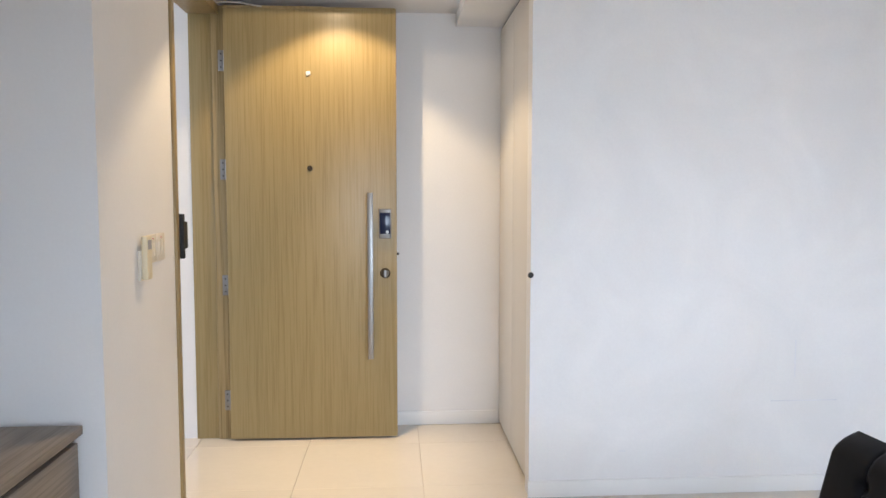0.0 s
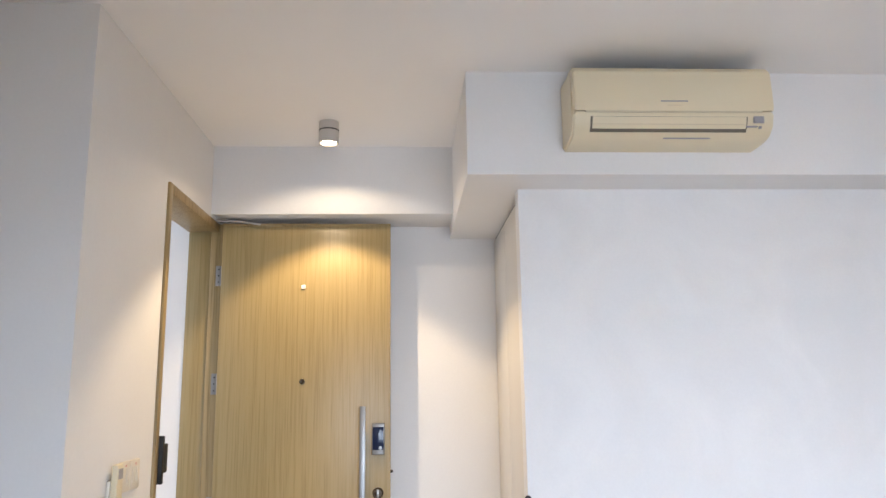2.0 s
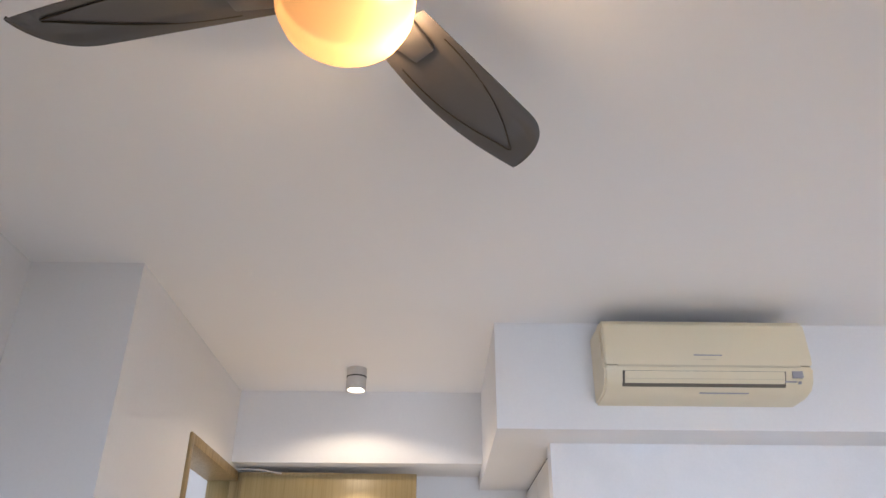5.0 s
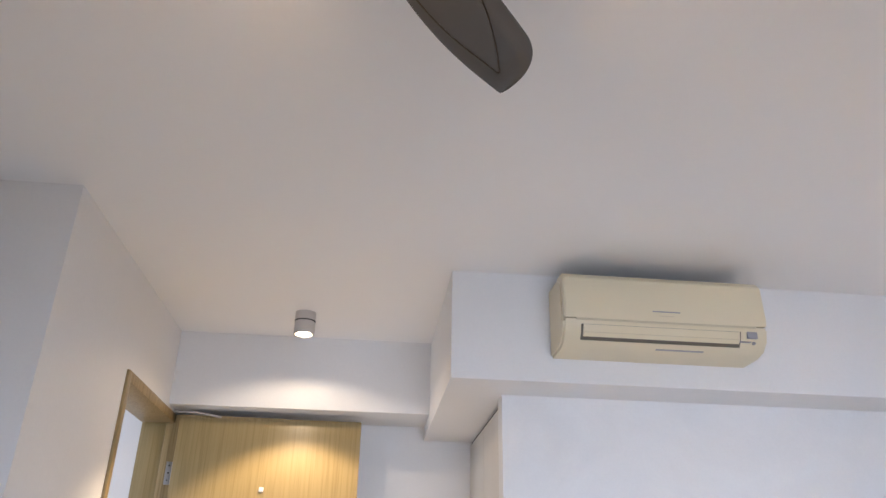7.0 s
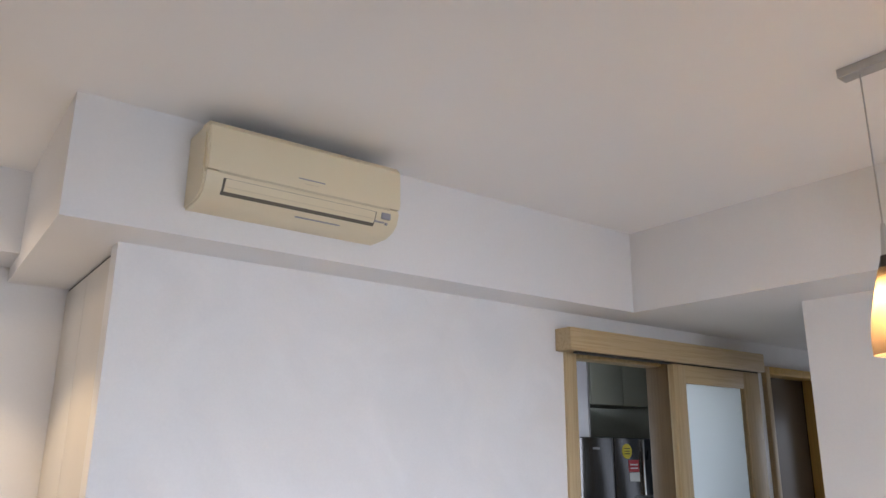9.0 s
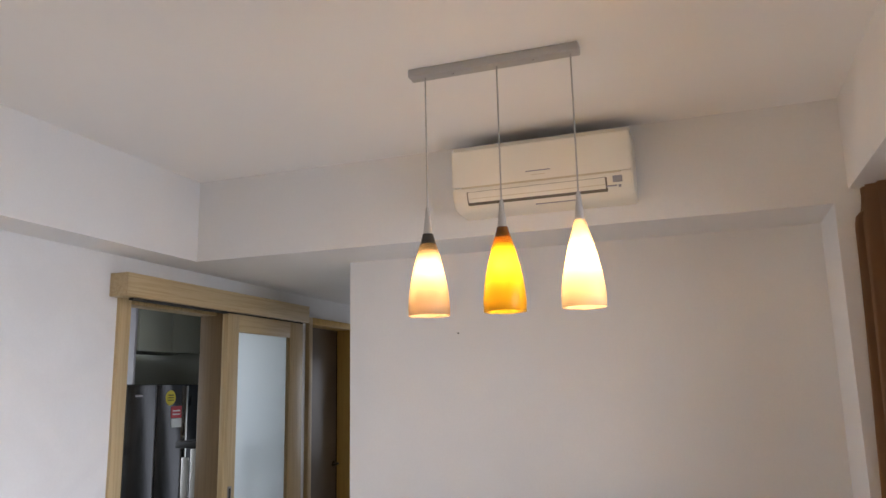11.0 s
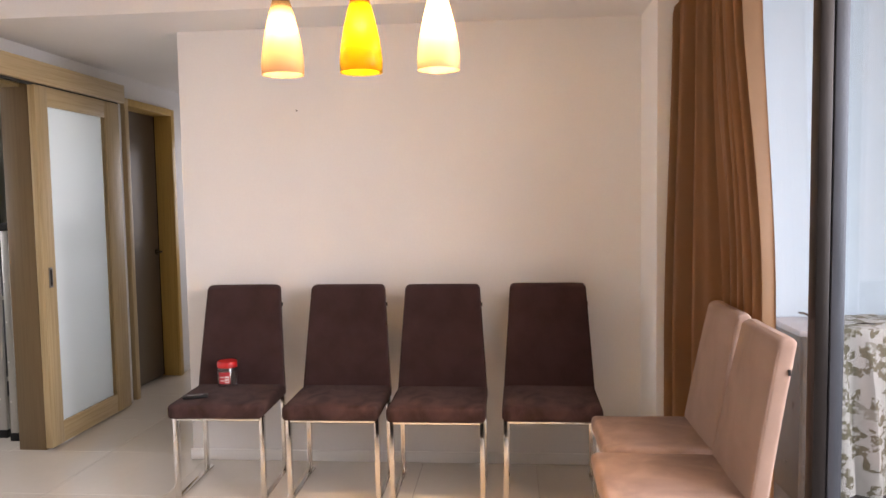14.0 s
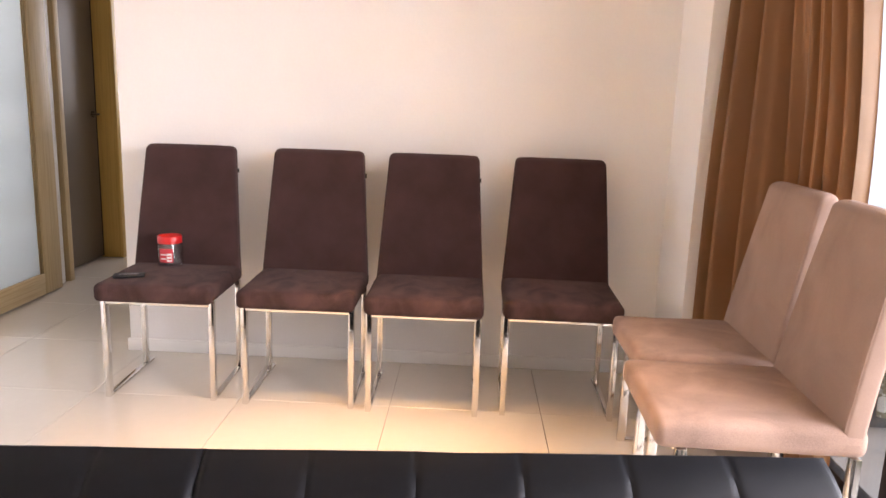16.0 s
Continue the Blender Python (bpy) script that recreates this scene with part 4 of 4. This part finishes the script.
lid = part("lid", lathe([(0, 0.123), (0.041, 0.122), (0.0435, 0.118), (0.0435, 0.094), (0.041, 0.093)], 32), M_RED, jar, "red screw lid")


def wrap(r, a0, a1, z0, z1):
    bm = bmesh.new()
    p = [[bm.verts.new((r * math.cos(radians(a0 + (a1 - a0) * i / 12)), r * math.sin(radians(a0 + (a1 - a0) * i / 12)), z)) for i in range(13)] for z in (z0, z1)]
    for i in range(12):
        bm.faces.new((p[0][i], p[0][i + 1], p[1][i + 1], p[1][i]))
    return bm


part("label_wrap", wrap(0.0457, 150, 214, 0.022, 0.076), M_REDLAB, jar, "red label")
part("label_patch", wrap(0.0461, 186, 208, 0.026, 0.058), M_PAPER, jar, "white patch on the label")
for k in range(2):
    part("label_bar", wrap(0.0464, 189, 205, 0.032 + 0.013 * k, 0.037 + 0.013 * k), M_REDLAB, jar)
    part("label_bar", wrap(0.0461, 158, 182, 0.034 + 0.016 * k, 0.039 + 0.016 * k), M_PAPER, jar)
ph = thing("car_key", pose(3.165, 1.965, 0.479, 0, 0, 20), "small black key fob lying on the chair seat", "key fob")
part("case", slab((-0.026, -0.058, 0.0), (0.026, 0.058, 0.013), 0.006, 3), M_BLACK, ph)
part("mark", slab((-0.012, -0.035, 0.0128), (-0.004, 0.035, 0.0136)), M_GREYLAB, ph)

# small mark on the dining wall
nail = thing("nail", pose(E_X, 1.567, 1.884), "small dark nail stuck in the painted wall", "nail")
part("head", lathe([(0, 0), (0.004, 0), (0.004, 0.006), (0, 0.008)], 10), M_BLACK, nail).matrix_basis = pose(0, 0, 0, 0, -90)


# ---- sofa ----
def tufted(width, height, thick, nu, rows):
    """Padded panel, x out of the face, y across, z up, with sunk seams."""
    bm = bmesh.new()
    cu, cv = nu * 26, 48
    face = []
    for i in range(cu + 1):
        col = []
        for j in range(cv + 1):
            u, v = i / cu, j / cv
            du = abs(u * nu - round(u * nu)) * width / nu
            dv = min(abs(v * height - r) for r in rows)
            puff = 0.002 * abs(math.sin(math.pi * u * nu)) - 0.0031 * math.exp(-(du / 0.0042) ** 2)
            if min(u, 1 - u) > 0.4 / nu:
                puff -= 0.004 * math.exp(-(dv / 0.010) ** 2) * math.exp(-(du / 0.035) ** 2) + 0.011 * math.exp(-(dv * dv + du * du) / 0.016 ** 2)
            edge = min(u, 1 - u) * width
            rnd = 0.0035 * max(0, 1 - edge / 0.010) ** 2
            topd = (1 - v) * height
            rnt = 0.06 * max(0, 1 - topd / 0.075) ** 2
            col.append(bm.verts.new((-puff + rnd + rnt, (u - 0.5) * width, v * height - 0.0012 * max(0, 1 - edge / 0.02) ** 2 * v)))
        face.append(col)
    for a, b in zip(face, face[1:]):
        for j in range(cv):
            bm.faces.new((a[j], b[j], b[j + 1], a[j + 1]))
    back = [bm.verts.new((thick, y, z)) for y, z in ((-width / 2, 0), (width / 2, 0), (width / 2, height - 0.02), (-width / 2, height - 0.02))]
    bm.faces.new(back)
    bm.faces.new([face[i][0] for i in range(cu + 1)] + [back[1], back[0]])
    bm.faces.new([face[i][cv] for i in range(cu, -1, -1)] + [back[3], back[2]])
    bm.faces.new([face[0][j] for j in range(cv, -1, -1)] + [back[0], back[3]])
    bm.faces.new([face[cu][j] for j in range(cv + 1)] + [back[2], back[1]])
    bmesh.ops.recalc_face_normals(bm, faces=bm.faces[:])
    return bm


sofa = thing("sofa", pose(1.252, 0.943, 0, 0, 0, 4.4), "black leather sofa bed with a channel-tufted back", "sofa")
for yc, wd in ((-0.385, 0.851), (0.456, 0.830)):
    bk = part("backrest", tufted(wd, 0.468, 0.11, 6, (0.21, 0.354)), M_LEATHER, sofa, "tufted black leather back cushion")
    bk.matrix_basis = pose(-0.125, yc, 0.296, 0, 14.5, 0)
    part("seat", slab((-0.80, yc - wd / 2 + 0.001, 0.22), (-0.15, yc + wd / 2 - 0.001, 0.38), 0.03, 4), M_LEATHER, sofa, "black leather seat cushion")
part("base_frame", slab((-0.74, -0.75, 0.15), (-0.05, 0.75, 0.218), 0.006), M_BLACK, sofa)
for x in (-0.68, -0.12):
    for y in (-0.68, 0.68):
        part("leg", lathe([(0, 0), (0.018, 0), (0.025, 0.15), (0, 0.15)], 20, (x, y, 0)), M_CHROME, sofa)

# ---- console by the entrance ----
con = thing("tv_console", pose(TV_X + 0.002, 1.6, 0), "low grey-oak console with drawers along the wall", "console")
part("top", slab((0, -0.79, 0.588), (0.352, 0.765, 0.617), 0.003), M_CONSOLE, con)
part("carcass", slab((0.004, -0.785, 0.0), (0.310, 0.765, 0.566)), M_CONSOLE, con)
part("shadow_gap", slab((0.004, -0.78, 0.566), (0.325, 0.76, 0.588)), M_SLOT, con)
for k in range(3):
    part("drawer", slab((0.311, -0.785 + 0.517 * k, 0.06), (0.336, -0.272 + 0.517 * k, 0.562), 0.003), M_CONSOLE, con)

# ---- curtain ----
def curtain_mesh():
    """Full-length cloth: fine pleats in the heading, then deep uneven folds; the far part hangs forward of the rest."""
    bm = bmesh.new()
    cols, rows = 440, 54
    grid = []
    for i in range(cols + 1):
        u = i / cols
        col = []
        for j in range(rows + 1):
            v = (j / rows) ** 1.25
            z = 2.358 - 2.338 * v
            near = 2.765 - 0.20 * smooth(0, 0.62, v)
            x = 3.236 + (near - 3.236) * min(1, u / 0.9)
            head = math.exp(-((z - 2.36) / 0.085) ** 2)
            tape = math.exp(-((z - 2.272) / 0.022) ** 2)
            back = smooth(0.12, 0.37, u)
            mid = (-0.322 + 0.036 * smooth(0.05, 0.7, v)) * (1 - back) + (-0.435 - 0.030 * smooth(0.05, 0.55, v)) * back
            amp = (0.050 * (1 - back) + 0.030 * back) * (1 - 0.7 * head) * (0.85 + 0.25 * math.sin(9 * u + 2))
            ph = math.pi * (9.4 * u ** 0.80 + 0.07 * math.sin(2.6 * v + 5 * u) * smooth(0, 0.4, v))
            fr = (ph / math.pi) % 1
            s = 0.75 + 0.25 * math.sin(ph * 2) - 2.3 * math.exp(-((fr - 0.5) / (0.10 + 0.03 * math.sin(11 * u))) ** 2)
            fine = 0.008 * math.sin(ph * 3.4 + 1.3 * v + 1) * (1 - 0.5 * v)
            pleat = (0.013 * head + 0.014 * tape) * math.sin(2 * math.pi * 21 * u + 0.8 * math.sin(31 * u) + 9 * (z - 2.27))
            gap = -0.10 * smooth(0.22, 0.75, v) * math.exp(-((u - 0.36) / (0.016 + 0.045 * v)) ** 2)
            y = mid + amp * s + fine + pleat + gap - 0.010 * tape
            if u > 0.9:
                y += (-0.506 - y) * smooth(0.9, 1.0, u)
            if u < 0.05:
                y += (-0.506 - y) * (1 - smooth(0, 0.05, u))
            x += 0.006 * math.sin(2 * ph) * (0.4 + 0.6 * v) * (1 - head)
            y += (min(y, -0.434) - y) * smooth(1.15, 1.0, z) * smooth(3.0, 2.972, x)
            col.append(bm.verts.new((min(x, 3.244), max(y, -0.511), z)))
        grid.append(col)
    for a, b in zip(grid, grid[1:]):
        for j in range(rows):
            bm.faces.new((a[j], b[j], b[j + 1], a[j + 1]))
    bmesh.ops.solidify(bm, geom=bm.faces[:], thickness=0.002)
    return bm


cu = thing("curtain", pose(0, 0, 0), "taupe satin pinch-pleat curtain drawn to the corner", "curtain")
part("fabric", curtain_mesh(), M_CURTAIN, cu)

# ---- balcony things ----
bcab = thing("balcony_cabinet", pose(3.26, -0.86, -0.04), "dark grey storage cabinet on the balcony", "cabinet")
part("body", slab((0.0, -0.80, 0.0), (0.38, 0.0, 0.795), 0.006), M_GREYBOX, bcab)
part("top", slab((-0.012, -0.81, 0.795), (0.385, 0.012, 0.825), 0.006), M_GREYLAB, bcab, "grey top")
for k in range(4):
    for j in range(2):
        part("panel", slab((-0.006, -0.16 * j - 0.15, 0.04 + 0.18 * k), (0.0, -0.16 * j - 0.01, 0.2 + 0.18 * k), 0.003), M_GREYBOX, bcab)


def cloth_mesh():
    """A printed sheet over the top and down the front, with soft folds."""
    bm = bmesh.new()
    rows = []
    path = [(0.34, 0.832)] + [(0.34 - 0.36 * k / 6, 0.834) for k in range(1, 7)] + [(-0.035, 0.815 - 0.74 * k / 16) for k in range(17)]
    for x, z in path:
        row = []
        for i in range(41):
            y = -0.14 - 0.68 * i / 40
            f = 0.0 if x > 0 else min(1, (0.83 - z) / 0.25)
            dx = -0.022 * f * (1 + math.sin(i * 0.75 + 2 * z)) - 0.012 * f * noise.noise(Vector((y * 9, z * 9, 0)))
            dz = 0.008 * (1 + noise.noise(Vector((x * 14, y * 14, 3)))) if x > 0 else 0
            row.append(bm.verts.new((x + dx, y + 0.01 * math.sin(z * 6 + i), z + dz)))
        rows.append(row)
    for a, b in zip(rows, rows[1:]):
        for i in range(40):
            bm.faces.new((a[i], a[i + 1], b[i + 1], b[i]))
    bmesh.ops.solidify(bm, geom=bm.faces[:], thickness=0.003)
    return bm


def cloth_material():
    m = bpy.data.materials.new("printed_cloth")
    m.use_nodes = True
    n, l = m.node_tree.nodes, m.node_tree.links
    p = n["Principled BSDF"]
    tc, vo, no, r, r2, mx = n.new("ShaderNodeTexCoord"), n.new("ShaderNodeTexVoronoi"), n.new("ShaderNodeTexNoise"), n.new("ShaderNodeValToRGB"), n.new("ShaderNodeValToRGB"), n.new("ShaderNodeMix")
    mx.data_type = "RGBA"
    vo.distance = "CHEBYCHEV"
    vo.inputs["Scale"].default_value, no.inputs["Scale"].default_value = 21, 40
    l.new(tc.outputs["Object"], vo.inputs["Vector"])
    l.new(tc.outputs["Object"], no.inputs["Vector"])
    r.color_ramp.interpolation = "CONSTANT"
    e = r.color_ramp.elements
    e[0].color, e[1].color, e[1].position = (0.60, 0.61, 0.60, 1), (0.19, 0.18, 0.125, 1), 0.45
    k = e.new(0.78)
    k.color = (0.36, 0.36, 0.32, 1)
    l.new(vo.outputs["Color"], r.inputs[0])
    r2.color_ramp.elements[0].position, r2.color_ramp.elements[1].position = 0.5, 0.62
    l.new(no.outputs[0], r2.inputs[0])
    l.new(r2.outputs[0], mx.inputs[0])
    l.new(r.outputs[0], mx.inputs[6])
    mx.inputs[7].default_value = (0.62, 0.63, 0.62, 1)
    l.new(mx.outputs[2], p.inputs["Base Color"])
    p.inputs["Roughness"].default_value = 0.85
    return m


cl = thing("printed_cloth", pose(3.26, -0.86, -0.04), "white cloth with khaki print draped over the cabinet", "cloth")
part("sheet", cloth_mesh(), cloth_material(), cl)
cb = thing("cable", pose(3.26, -0.86, -0.04), "black cable curled over the cabinet top", "cable")
pts = [(0.1 + 0.05 * math.sin(k * 0.5), -0.03 - 0.035 * k, 0.86 + 0.03 * math.cos(k * 0.7) - 0.0006 * k * k) for k in range(22)]
part("wire", tube(pts, 0.005, 8), M_BLACK, cb)

# ---- floor tiles ----
tile_mesh = {}


def tile(i, j, y0, y1):
    key = round(y1 - y0, 3)
    x0 = 0.145 + 0.6 * i
    if key not in tile_mesh:
        me = bpy.data.meshes.new("tile")
        b = slab((0.0008, 0.0008, -0.010), (0.5992, key - 0.0008, 0.0), 0.001, 1)
        b.to_mesh(me)
        b.free()
        me.materials.append(M_TILE)
        tile_mesh[key] = me
    ob = new("tile", tile_mesh[key])
    ob.parent = floor
    ob.location = (x0, y0, 0)


for i in range(-5, 11):
    tile(i, -2, -0.62, -0.27)
    for j in range(-1, 9):
        tile(i, j, 0.33 + 0.6 * j, 0.93 + 0.6 * j)
